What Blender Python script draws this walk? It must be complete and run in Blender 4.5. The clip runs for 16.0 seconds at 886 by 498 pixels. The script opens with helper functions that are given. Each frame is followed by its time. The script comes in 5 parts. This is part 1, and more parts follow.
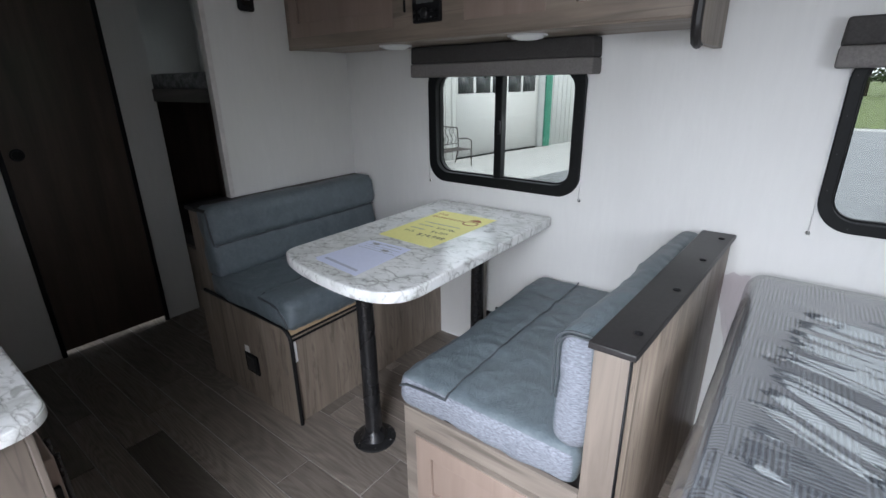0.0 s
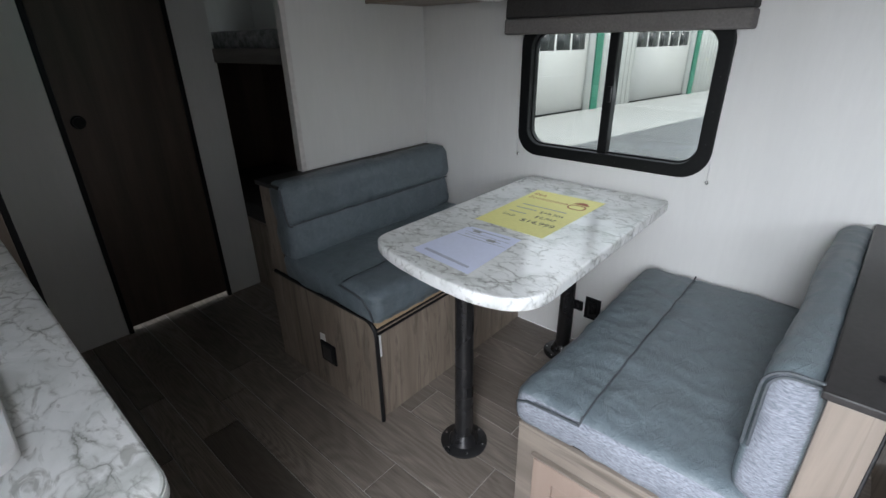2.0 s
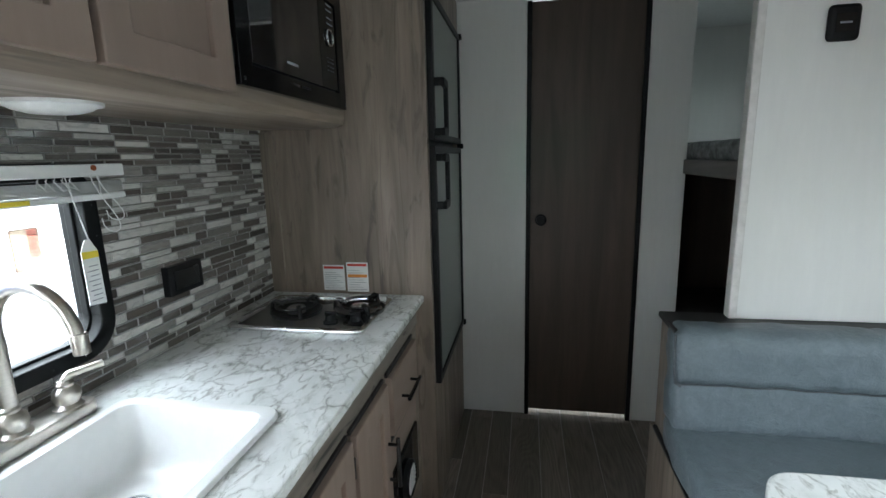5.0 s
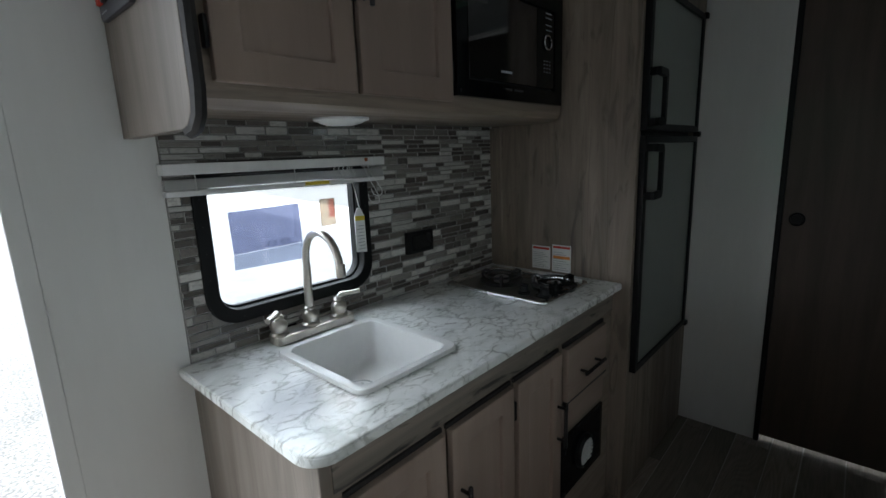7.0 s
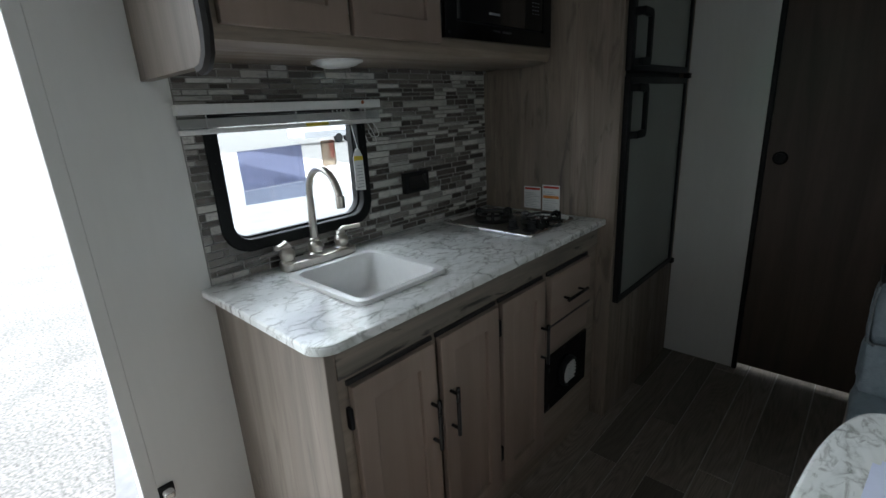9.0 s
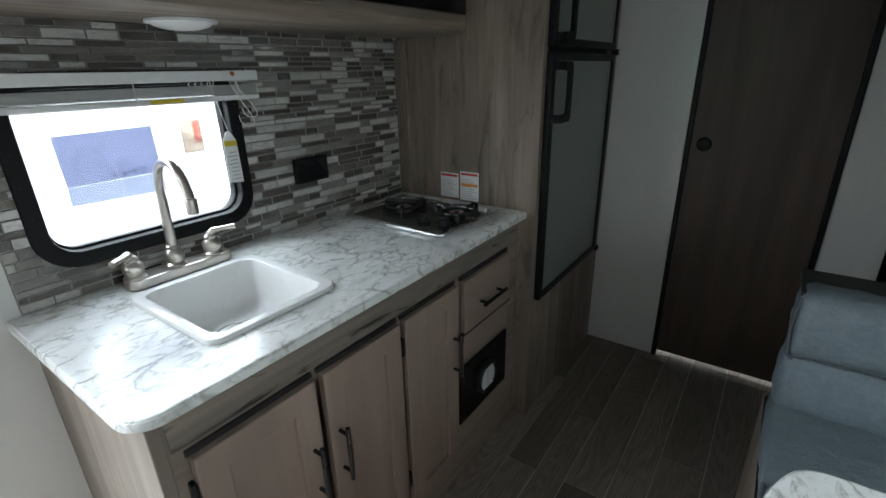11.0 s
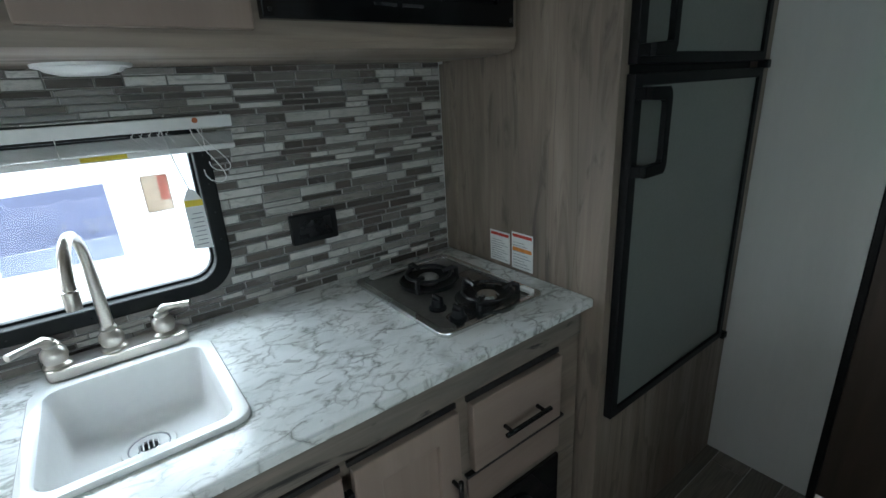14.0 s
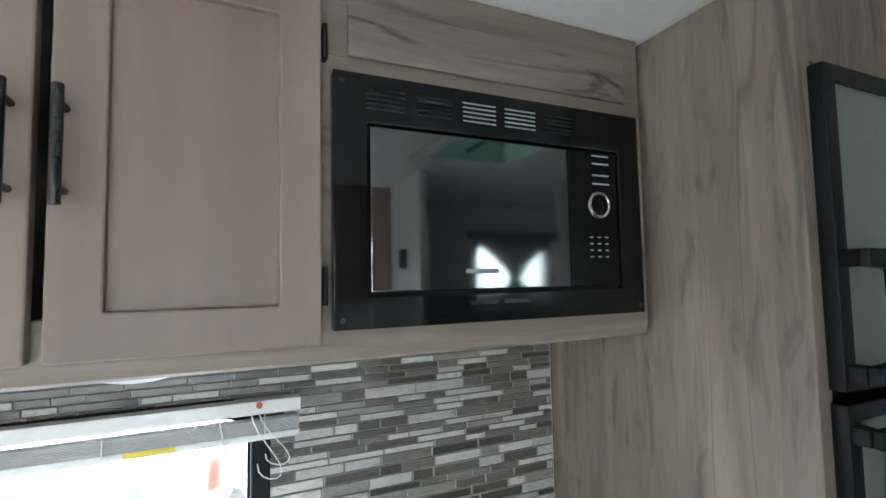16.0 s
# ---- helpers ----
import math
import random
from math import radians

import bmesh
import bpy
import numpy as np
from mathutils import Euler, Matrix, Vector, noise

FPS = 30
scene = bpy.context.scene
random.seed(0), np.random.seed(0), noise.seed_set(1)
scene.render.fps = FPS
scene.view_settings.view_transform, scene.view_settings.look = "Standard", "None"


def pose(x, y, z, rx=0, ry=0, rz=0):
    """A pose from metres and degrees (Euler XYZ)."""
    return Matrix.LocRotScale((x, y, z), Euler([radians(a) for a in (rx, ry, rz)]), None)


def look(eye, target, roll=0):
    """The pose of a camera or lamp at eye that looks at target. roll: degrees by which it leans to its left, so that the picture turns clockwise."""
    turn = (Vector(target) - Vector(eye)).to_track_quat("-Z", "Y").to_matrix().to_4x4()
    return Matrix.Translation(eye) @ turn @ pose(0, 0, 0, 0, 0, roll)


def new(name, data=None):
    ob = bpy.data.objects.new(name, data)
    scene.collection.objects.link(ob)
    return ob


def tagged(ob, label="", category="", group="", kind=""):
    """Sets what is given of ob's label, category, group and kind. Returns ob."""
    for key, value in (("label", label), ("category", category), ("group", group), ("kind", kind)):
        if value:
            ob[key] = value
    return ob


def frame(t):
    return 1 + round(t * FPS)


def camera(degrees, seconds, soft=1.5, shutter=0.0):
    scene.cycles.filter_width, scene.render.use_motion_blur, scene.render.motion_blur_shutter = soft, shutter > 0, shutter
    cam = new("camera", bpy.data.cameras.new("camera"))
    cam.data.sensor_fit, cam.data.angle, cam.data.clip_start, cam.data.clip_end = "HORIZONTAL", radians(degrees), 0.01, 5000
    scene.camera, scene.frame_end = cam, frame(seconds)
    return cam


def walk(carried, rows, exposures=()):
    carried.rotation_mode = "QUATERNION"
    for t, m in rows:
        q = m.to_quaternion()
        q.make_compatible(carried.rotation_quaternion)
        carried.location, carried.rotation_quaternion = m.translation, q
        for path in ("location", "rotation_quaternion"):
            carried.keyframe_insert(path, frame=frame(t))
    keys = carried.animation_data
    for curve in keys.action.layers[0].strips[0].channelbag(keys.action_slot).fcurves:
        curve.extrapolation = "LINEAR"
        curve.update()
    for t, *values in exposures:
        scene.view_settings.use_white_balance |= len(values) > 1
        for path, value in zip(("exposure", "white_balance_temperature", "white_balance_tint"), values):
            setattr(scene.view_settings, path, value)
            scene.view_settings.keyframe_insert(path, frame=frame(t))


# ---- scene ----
cam = camera(87.2, 16.0)
PATH = [
    (0, (0.01, 0.057, 1.361), (-1.141, 1.547, 0.687), -0.8),
    (0.5, (-0.026, 0.107, 1.354), (-1.136, 1.578, 0.577), -0.2),
    (1, (-0.084, 0.136, 1.358), (-1.208, 1.567, 0.527), -0.8),
    (1.5, (-0.198, 0.119, 1.367), (-1.371, 1.505, 0.527), -1.1),
    (2, (-0.342, 0.08, 1.366), (-1.556, 1.443, 0.549), -1.0),
    (2.5, (-0.412, 0.052, 1.372), (-1.687, 1.391, 0.61), -1.6),
    (3, (-0.437, 0.063, 1.386), (-1.814, 1.351, 0.721), -1.7),
    (3.5, (-0.468, 0.135, 1.391), (-1.951, 1.348, 0.818), -2.2),
    (4, (-0.489, 0.336, 1.393), (-2.234, 1.188, 0.915), -3.0),
    (4.5, (-0.494, 0.45, 1.405), (-2.436, 0.682, 0.988), -2.8),
    (5, (-0.554, 0.516, 1.387), (-2.484, 0.166, 1.0), -1.5),
    (5.2, (-0.579, 0.553, 1.365), (-2.477, 0.045, 0.987), -0.9),
    (7.3, (-0.459, 0.791, 1.393), (-1.865, -0.571, 0.985), -2.1),
    (7.5, (-0.462, 0.798, 1.384), (-1.849, -0.582, 0.968), -2.0),
    (8, (-0.447, 0.839, 1.36), (-1.802, -0.553, 0.882), -2.4),
    (8.5, (-0.414, 0.881, 1.34), (-1.759, -0.498, 0.802), -3.0),
    (9, (-0.394, 0.908, 1.346), (-1.785, -0.41, 0.773), -3.1),
    (9.5, (-0.403, 0.916, 1.349), (-1.86, -0.304, 0.723), -2.3),
    (10, (-0.455, 0.909, 1.374), (-1.963, -0.229, 0.717), -2.0),
    (10.2, (-0.489, 0.904, 1.381), (-2.012, -0.205, 0.712), -2.0),
    (12.3, (-0.943, 0.756, 1.382), (-2.397, -0.373, 0.602), -0.9),
    (12.5, (-0.988, 0.769, 1.385), (-2.421, -0.394, 0.615), -1.1),
    (13, (-1.09, 0.783, 1.402), (-2.448, -0.488, 0.668), -1.4),
    (13.5, (-1.154, 0.798, 1.41), (-2.389, -0.605, 0.698), -2.2),
    (14, (-1.204, 0.79, 1.421), (-2.323, -0.735, 0.768), -3.3),
    (14.5, (-1.247, 0.736, 1.452), (-2.296, -0.882, 0.919), -3.1),
    (15, (-1.294, 0.672, 1.51), (-2.281, -1.034, 1.174), -2.3),
    (15.5, (-1.338, 0.624, 1.585), (-2.27, -1.144, 1.51), -1.2),
    (16, (-1.369, 0.591, 1.62), (-2.177, -1.234, 1.748), -1.1),
]
EXPOSURES = [(0.0, 1.31, 6320, 17), (1.5, 1.26, 6350, 16), (2.5, 1.38, 6500, 14), (3.5, 1.72, 6500, 12), (4.0, 1.88, 6400, 12), (4.5, 2.32, 6250, 8), (5.0, 2.85, 6200, 8), (5.2, 2.85, 6200, 8), (7.3, 1.40, 6220, 9), (9.0, 1.42, 6280, 9), (9.5, 1.75, 6350, 9),
             (10.2, 2.12, 6350, 9), (12.3, 2.28, 5950, 4), (13.5, 2.5, 5900, 3), (14.5, 2.60, 5950, 5), (15.0, 2.76, 6050, 6), (15.5, 3.07, 6060, 9), (16.0, 3.95, 6150, 10)]
walk(cam, [(t, look(eye, target, roll)) for t, eye, target, roll in PATH], EXPOSURES)

# ---- daylight ----
world = bpy.data.worlds.new("world")
scene.world = world
world.use_nodes = True
wn = world.node_tree.nodes
sky = wn.new("ShaderNodeTexSky")
sky.sky_type = "NISHITA"
sky.sun_disc = False
sky.sun_elevation = radians(47)
sky.sun_rotation = radians(80)
sky.dust_density = 3.0
haze = wn.new("ShaderNodeMix")  # thin bright cloud over the blue
haze.data_type = "RGBA"
haze.inputs[0].default_value = 0.65
haze.inputs[7].default_value = (15.0, 15.5, 16.0, 1)
wn["Background"].inputs["Strength"].default_value = 0.15
world.node_tree.links.new(sky.outputs["Color"], haze.inputs[6])
world.node_tree.links.new(haze.outputs[2], wn["Background"].inputs["Color"])
sun = bpy.data.lights.new("sun", "SUN")
sun.energy = 1.2
sun.angle = radians(10)
sun.color = (1.0, 0.96, 0.9)
sun_ob = new("sun", sun)
sun_ob.matrix_world = look((0, 0, 10), (-5.5, -1.0, 10 - 6.0))


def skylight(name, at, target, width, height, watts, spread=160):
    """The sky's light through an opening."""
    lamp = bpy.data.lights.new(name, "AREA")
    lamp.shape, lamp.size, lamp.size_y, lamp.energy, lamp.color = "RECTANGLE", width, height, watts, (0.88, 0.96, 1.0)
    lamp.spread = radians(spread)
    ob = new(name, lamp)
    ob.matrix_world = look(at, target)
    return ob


skylight("entry_door_light", (-0.16, -0.47, 1.15), (-0.30, 0.80, 0.15), 0.44, 1.4, 7.8, 100)
# added lamp at an unseen window, there to brighten the interior
skylight("south_window_light", (1.15, -0.445, 1.35), (0.7, 1.9, 1.0), 0.58, 0.38, 3.5, 120)
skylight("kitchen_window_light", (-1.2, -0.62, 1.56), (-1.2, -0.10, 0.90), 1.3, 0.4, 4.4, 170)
skylight("bunk_window_light", (-3.07, 2.03, 1.67), (-3.07, 1.0, 1.5), 0.6, 0.36, 0.5)
skylight("dinette_window_light", (-1.116, 1.972, 1.17), (-1.116, 1.0, 0.75), 0.66, 0.42, 0.5, 150)
skylight("bath_skylight", (-3.35, 0.4, 2.09), (-3.35, 0.4, 0.0), 0.28, 0.38, 3)


# ---- materials ----
class Nodes:
    """A node material in the making."""

    def __init__(self, name):
        self.mat = bpy.data.materials.new(name)
        self.mat.use_nodes = True
        self.tree = self.mat.node_tree
        self.bsdf = self.tree.nodes["Principled BSDF"]
        self.out = self.tree.nodes["Material Output"]
        self.coord = None

    def add(self, kind, **settings):
        node = self.tree.nodes.new(kind)
        for key, value in settings.items():
            if key in ("operation", "blend_type"):
                if key == "operation":
                    node.operation = value
                else:
                    node.blend_type = value
            elif key == "feature":
                node.feature = value
            elif key == "data_type":
                node.data_type = value
        return node

    def link(self, a, b):
        self.tree.links.new(a, b)

    def mapped(self, scale=(1, 1, 1), turn=(0, 0, 0)):
        if self.coord is None:
            self.coord = self.add("ShaderNodeTexCoord")
        m = self.add("ShaderNodeMapping")
        m.inputs["Scale"].default_value = scale
        m.inputs["Rotation"].default_value = turn
        self.link(self.coord.outputs["Object"], m.inputs["Vector"])
        return m.outputs["Vector"]

    def noise(self, vec, scale, detail=4.0, rough=0.55, distortion=0.0):
        n = self.add("ShaderNodeTexNoise")
        for key, value in (("Scale", scale), ("Detail", detail), ("Roughness", rough), ("Distortion", distortion)):
            n.inputs[key].default_value = value
        self.link(vec, n.inputs["Vector"])
        return n.outputs["Fac"]

    def ramp(self, fac, stops, constant=False):
        r = self.add("ShaderNodeValToRGB")
        e = r.color_ramp.elements
        while len(e) < len(stops):
            e.new(0.5)
        for el, (p, c) in zip(e, stops):
            el.position = p
            el.color = (*c, 1) if len(c) == 3 else c
        if constant:
            r.color_ramp.interpolation = "CONSTANT"
        self.link(fac, r.inputs["Fac"])
        return r.outputs["Color"]

    def mix(self, fac, a, b, blend="MIX"):
        m = self.add("ShaderNodeMix", data_type="RGBA")
        m.blend_type = blend
        for value, socket in ((fac, m.inputs[0]), (a, m.inputs[6]), (b, m.inputs[7])):
            if isinstance(value, (int, float)):
                socket.default_value = value
            elif isinstance(value, tuple):
                socket.default_value = (*value, 1)
            else:
                self.link(value, socket)
        return m.outputs[2]

    def bump(self, height, strength=0.3, distance=0.002):
        b = self.add("ShaderNodeBump")
        b.inputs["Strength"].default_value = strength
        b.inputs["Distance"].default_value = distance
        self.link(height, b.inputs["Height"])
        self.link(b.outputs["Normal"], self.bsdf.inputs["Normal"])

    def grazing(self, low, gain):
        """Gloss that grows towards grazing view, the same from both sides of a thin sheet."""
        face = self.add("ShaderNodeLayerWeight")
        face.inputs["Blend"].default_value = 0.5
        steep = self.add("ShaderNodeMath", operation="POWER")
        self.link(face.outputs["Facing"], steep.inputs[0])
        steep.inputs[1].default_value = 5.0
        grow = self.add("ShaderNodeMath", operation="MULTIPLY_ADD")
        self.link(steep.outputs[0], grow.inputs[0])
        grow.inputs[1].default_value = gain
        grow.inputs[2].default_value = low
        return grow.outputs[0]

    def colour(self, c):
        if isinstance(c, tuple):
            self.bsdf.inputs["Base Color"].default_value = (*c, 1)
        else:
            self.link(c, self.bsdf.inputs["Base Color"])

    def rough(self, r):
        if isinstance(r, (int, float)):
            self.bsdf.inputs["Roughness"].default_value = r
        else:
            self.link(r, self.bsdf.inputs["Roughness"])


GREY3 = lambda v: (v, v, v)


def speckled(name, c, rough=0.5, scale=40.0, amount=0.12, metal=0.0, bump=0.1, stretch=(1, 1, 1), spec=0.5):
    """A nearly plain surface with fine mottling and larger uneven tone."""
    n = Nodes(name)
    v = n.mapped(stretch)
    fine = n.noise(v, scale, 5)
    wide = n.noise(n.mapped(), 2.3, 3)
    dark = tuple(x * (1 - amount) for x in c)
    light = tuple(min(1, x * (1 + amount)) for x in c)
    base = n.ramp(fine, [(0.3, dark), (0.7, light)])
    n.colour(n.mix(n.ramp(wide, [(0.35, GREY3(0.0)), (0.7, GREY3(0.35))]), base, dark))
    n.rough(n.ramp(wide, [(0.3, GREY3(max(0.02, rough - 0.06))), (0.7, GREY3(min(1, rough + 0.06)))]))
    n.bsdf.inputs["Metallic"].default_value = metal
    n.bsdf.inputs["Specular IOR Level"].default_value = spec
    if bump:
        n.bump(fine, bump, 0.001)
    return n.mat


def wood(name, dark, light, axis="z", rough=0.45, cracks=0.5, scale=1.0, tone=0.0, knots=0.0):
    """Printed wood grain running along one axis, with darker streaks and checks."""
    n = Nodes(name)
    long, across = 1.1 * scale, 14.0 * scale
    s = {"x": (long, across, across), "y": (across, long, across), "z": (across, across, long)}[axis]
    v = n.mapped(s)
    grain = n.noise(v, 1.6, 7, 0.62, 0.7)
    base = n.ramp(grain, [(0.28, dark), (0.72, light)])
    s2 = {"x": (0.5, 3.2, 3.2), "y": (3.2, 0.5, 3.2), "z": (3.2, 3.2, 0.5)}[axis]
    wide = n.noise(n.mapped(tuple(q * scale for q in s2)), 2.0, 3, 0.5, 0.3)
    c = n.mix(n.ramp(wide, [(0.35, GREY3(0.55)), (0.62, GREY3(0.0))]), base, tuple(q * 0.72 for q in dark))
    if cracks:
        s3 = {"x": (1.6, 26, 26), "y": (26, 1.6, 26), "z": (26, 26, 1.6)}[axis]
        ck = n.noise(n.mapped(tuple(q * scale for q in s3)), 0.55, 4, 0.6, 1.2)
        c = n.mix(n.ramp(ck, [(0.63, GREY3(0.0)), (0.72, GREY3(cracks))]), c, tuple(q * 0.32 for q in dark))
        s4 = {"x": (0.4, 8, 8), "y": (8, 0.4, 8), "z": (8, 8, 0.4)}[axis]
        line = n.noise(n.mapped(tuple(q * scale for q in s4)), 0.8, 2, 0.5, 0.9)
        c = n.mix(n.ramp(line, [(0.494, GREY3(0.0)), (0.499, GREY3(cracks * 0.8)), (0.504, GREY3(0.0))]), c, tuple(q * 0.25 for q in dark))
    if knots:
        s5 = {"x": (5, 22, 22), "y": (22, 5, 22), "z": (22, 22, 5)}[axis]
        knot = n.noise(n.mapped(s5), 1.0, 4, 0.6, 0.8)
        c = n.mix(n.ramp(knot, [(0.56, GREY3(0.0)), (0.66, GREY3(knots))]), c, tuple(q * 0.12 for q in dark))
    if tone:
        info = n.add("ShaderNodeObjectInfo")
        c = n.mix(n.ramp(info.outputs["Random"], [(0.0, GREY3(0.0)), (1.0, GREY3(tone))]), c, tuple(q * 0.45 for q in dark))
    n.colour(c)
    n.rough(n.ramp(grain, [(0.2, GREY3(rough + 0.08)), (0.8, GREY3(rough - 0.05))]))
    n.bump(grain, 0.15, 0.0008)
    return n.mat


def plank_wood(name, dark, light):
    """Wood-look flooring: cathedral rings that start anew in every plank, with fine pores."""
    n = Nodes(name)
    pick = n.add("ShaderNodeObjectInfo").outputs["Random"]
    shift = n.add("ShaderNodeVectorMath", operation="MULTIPLY_ADD")
    spread = n.add("ShaderNodeCombineXYZ")
    n.link(pick, spread.inputs[0])
    n.link(pick, spread.inputs[1])
    n.link(spread.outputs[0], shift.inputs[0])
    shift.inputs[1].default_value = (31.0, 17.0, 0.0)
    n.link(n.mapped((0.55, 3.2, 1)), shift.inputs[2])
    v = shift.outputs["Vector"]
    field = n.noise(v, 1.5, 2, 0.4, 0.5)
    rings = n.add("ShaderNodeMath", operation="MULTIPLY")
    n.link(field, rings.inputs[0])
    rings.inputs[1].default_value = 150.0
    wave = n.add("ShaderNodeMath", operation="SINE")
    n.link(rings.outputs[0], wave.inputs[0])
    lift = n.add("ShaderNodeMath", operation="MULTIPLY_ADD")
    n.link(wave.outputs[0], lift.inputs[0])
    lift.inputs[1].default_value = 0.5
    lift.inputs[2].default_value = 0.5
    pores = n.noise(n.mapped((3, 60, 1)), 2.2, 5, 0.65, 0.4)
    grain = n.mix(0.86, lift.outputs[0], pores)
    c = n.ramp(grain, [(0.25, dark), (0.70, light)])
    c = n.mix(n.ramp(n.noise(v, 0.9, 3), [(0.4, GREY3(0.0)), (0.65, GREY3(0.5))]), c, tuple(q * 0.8 for q in dark))
    c = n.mix(n.ramp(pick, [(0.0, GREY3(0.0)), (1.0, GREY3(0.6))]), c, tuple(q * 0.5 for q in dark))
    n.colour(c)
    n.rough(n.ramp(grain, [(0.2, GREY3(0.5)), (0.8, GREY3(0.36))]))
    n.bump(grain, 0.2, 0.001)
    return n.mat


def marble(name):
    """White laminate with broken grey veins and warm smudges."""
    n = Nodes(name)
    v = n.mapped((1, 1.35, 1), (0, 0, 0.5))
    warp = n.add("ShaderNodeTexNoise")
    for key, value in (("Scale", 8.0), ("Detail", 5.0), ("Roughness", 0.58)):
        warp.inputs[key].default_value = value
    n.link(v, warp.inputs["Vector"])
    shift = n.add("ShaderNodeVectorMath", operation="MULTIPLY_ADD")
    n.link(warp.outputs["Color"], shift.inputs[0])
    shift.inputs[1].default_value = (0.13, 0.13, 0.13)
    n.link(v, shift.inputs[2])
    c = n.ramp(n.noise(v, 6.0, 5, 0.55, 0.9), [(0.30, (0.53, 0.545, 0.525)), (0.44, (0.71, 0.725, 0.71)), (0.56, (0.80, 0.81, 0.80))])
    for scale, width, strength, low in ((12.0, 0.10, 0.80, 0.45), (22.0, 0.10, 0.55, 0.48)):
        vor = n.add("ShaderNodeTexVoronoi", feature="DISTANCE_TO_EDGE")
        vor.inputs["Scale"].default_value = scale
        n.link(shift.outputs["Vector"], vor.inputs["Vector"])
        vein = n.ramp(vor.outputs["Distance"], [(0.0, GREY3(strength)), (width * 0.25, GREY3(strength * 0.45)), (width, GREY3(0.0))])
        gate = n.ramp(n.noise(v, 8.0 + scale * 0.15, 3, 0.55), [(low, GREY3(0.0)), (low + 0.17, GREY3(1.0))])
        c = n.mix(n.mix(1.0, vein, gate, "MULTIPLY"), c, (0.16, 0.165, 0.145))
    blot = n.ramp(n.noise(n.mapped((1, 1.9, 1), (0, 0, -0.5)), 16.0, 4, 0.58, 1.3), [(0.57, GREY3(0.0)), (0.66, GREY3(0.62))])
    c = n.mix(blot, c, (0.27, 0.27, 0.245))
    n.colour(c)
    n.rough(0.2)
    n.bump(n.noise(v, 160, 2), 0.03, 0.0005)
    return n.mat


def fabric(name, dark, light, scale, stretch=(1, 1, 1), rough=0.8, bump=0.5, crease=0.25):
    n = Nodes(name)
    weave = n.noise(n.mapped(stretch), scale, 3, 0.7)
    fold = n.noise(n.mapped((1, 0.5, 1)), 11, 4, 0.6, 0.8)
    wide = n.noise(n.mapped(), 3.0, 4)
    c = n.ramp(weave, [(0.32, dark), (0.68, light)])
    c = n.mix(n.ramp(wide, [(0.35, GREY3(0.0)), (0.65, GREY3(0.35))]), c, dark)
    n.colour(c)
    n.rough(n.ramp(fold, [(0.3, GREY3(rough - 0.1)), (0.7, GREY3(rough + 0.08))]))
    n.bump(n.mix(crease, weave, fold), bump, 0.003)
    return n.mat


def leatherette(name, dark, light):
    """Soft coated cloth: pebble grain, scuffed tone, and long shallow creases that catch the light."""
    n = Nodes(name)
    v = n.mapped()
    pebble = n.noise(v, 130, 4, 0.75)
    pucker = n.noise(n.mapped((1, 0.6, 1)), 62, 5, 0.65, 0.8)
    scuff = n.noise(v, 26, 6, 0.7, 0.6)
    crease = n.noise(n.mapped((1, 0.45, 1), (0, 0, 0.5)), 20, 4, 0.55, 1.6)
    ridge = n.ramp(crease, [(0.42, GREY3(0.0)), (0.5, GREY3(1.0)), (0.58, GREY3(0.0))])
    c = n.ramp(scuff, [(0.3, dark), (0.7, light)])
    c = n.mix(n.ramp(pebble, [(0.32, GREY3(0.25)), (0.58, GREY3(0.0))]), c, tuple(q * 0.7 for q in dark))
    n.colour(c)
    n.rough(n.ramp(scuff, [(0.3, GREY3(0.36)), (0.7, GREY3(0.5))]))
    n.bump(n.mix(0.10, n.mix(0.5, n.mix(0.6, pebble, pucker), scuff), ridge), 0.9, 0.006)
    return n.mat


def pane(name, tint, gloss=0.02):
    """Thin window glass: tinted see-through, mirrored by its Fresnel gloss."""
    n = Nodes(name)
    n.tree.nodes.remove(n.bsdf)
    clear, mirror = n.add("ShaderNodeBsdfTransparent"), n.add("ShaderNodeBsdfGlossy")
    clear.inputs["Color"].default_value = (*tint, 1)
    mirror.inputs["Roughness"].default_value = gloss
    m = n.add("ShaderNodeMixShader")
    n.link(n.grazing(0.03, 0.9), m.inputs["Fac"])
    n.link(clear.outputs["BSDF"], m.inputs[1])
    n.link(mirror.outputs["BSDF"], m.inputs[2])
    n.link(m.outputs["Shader"], n.out.inputs["Surface"])
    return n.mat


def vinyl_wall(name, c):
    n = Nodes(name)
    v = n.mapped()
    linen = n.noise(n.mapped((9, 9, 1.2)), 6, 5, 0.6)
    wide = n.noise(n.mapped((2.5, 2.5, 0.7)), 1.6, 4, 0.5, 0.4)
    base = n.ramp(linen, [(0.3, tuple(q * 0.955 for q in c)), (0.7, c)])
    n.colour(n.mix(n.ramp(wide, [(0.35, GREY3(0.5)), (0.65, GREY3(0.0))]), base, tuple(q * 0.90 for q in c)))
    n.rough(0.5)
    n.bump(n.noise(v, 90, 3), 0.12, 0.001)
    return n.mat


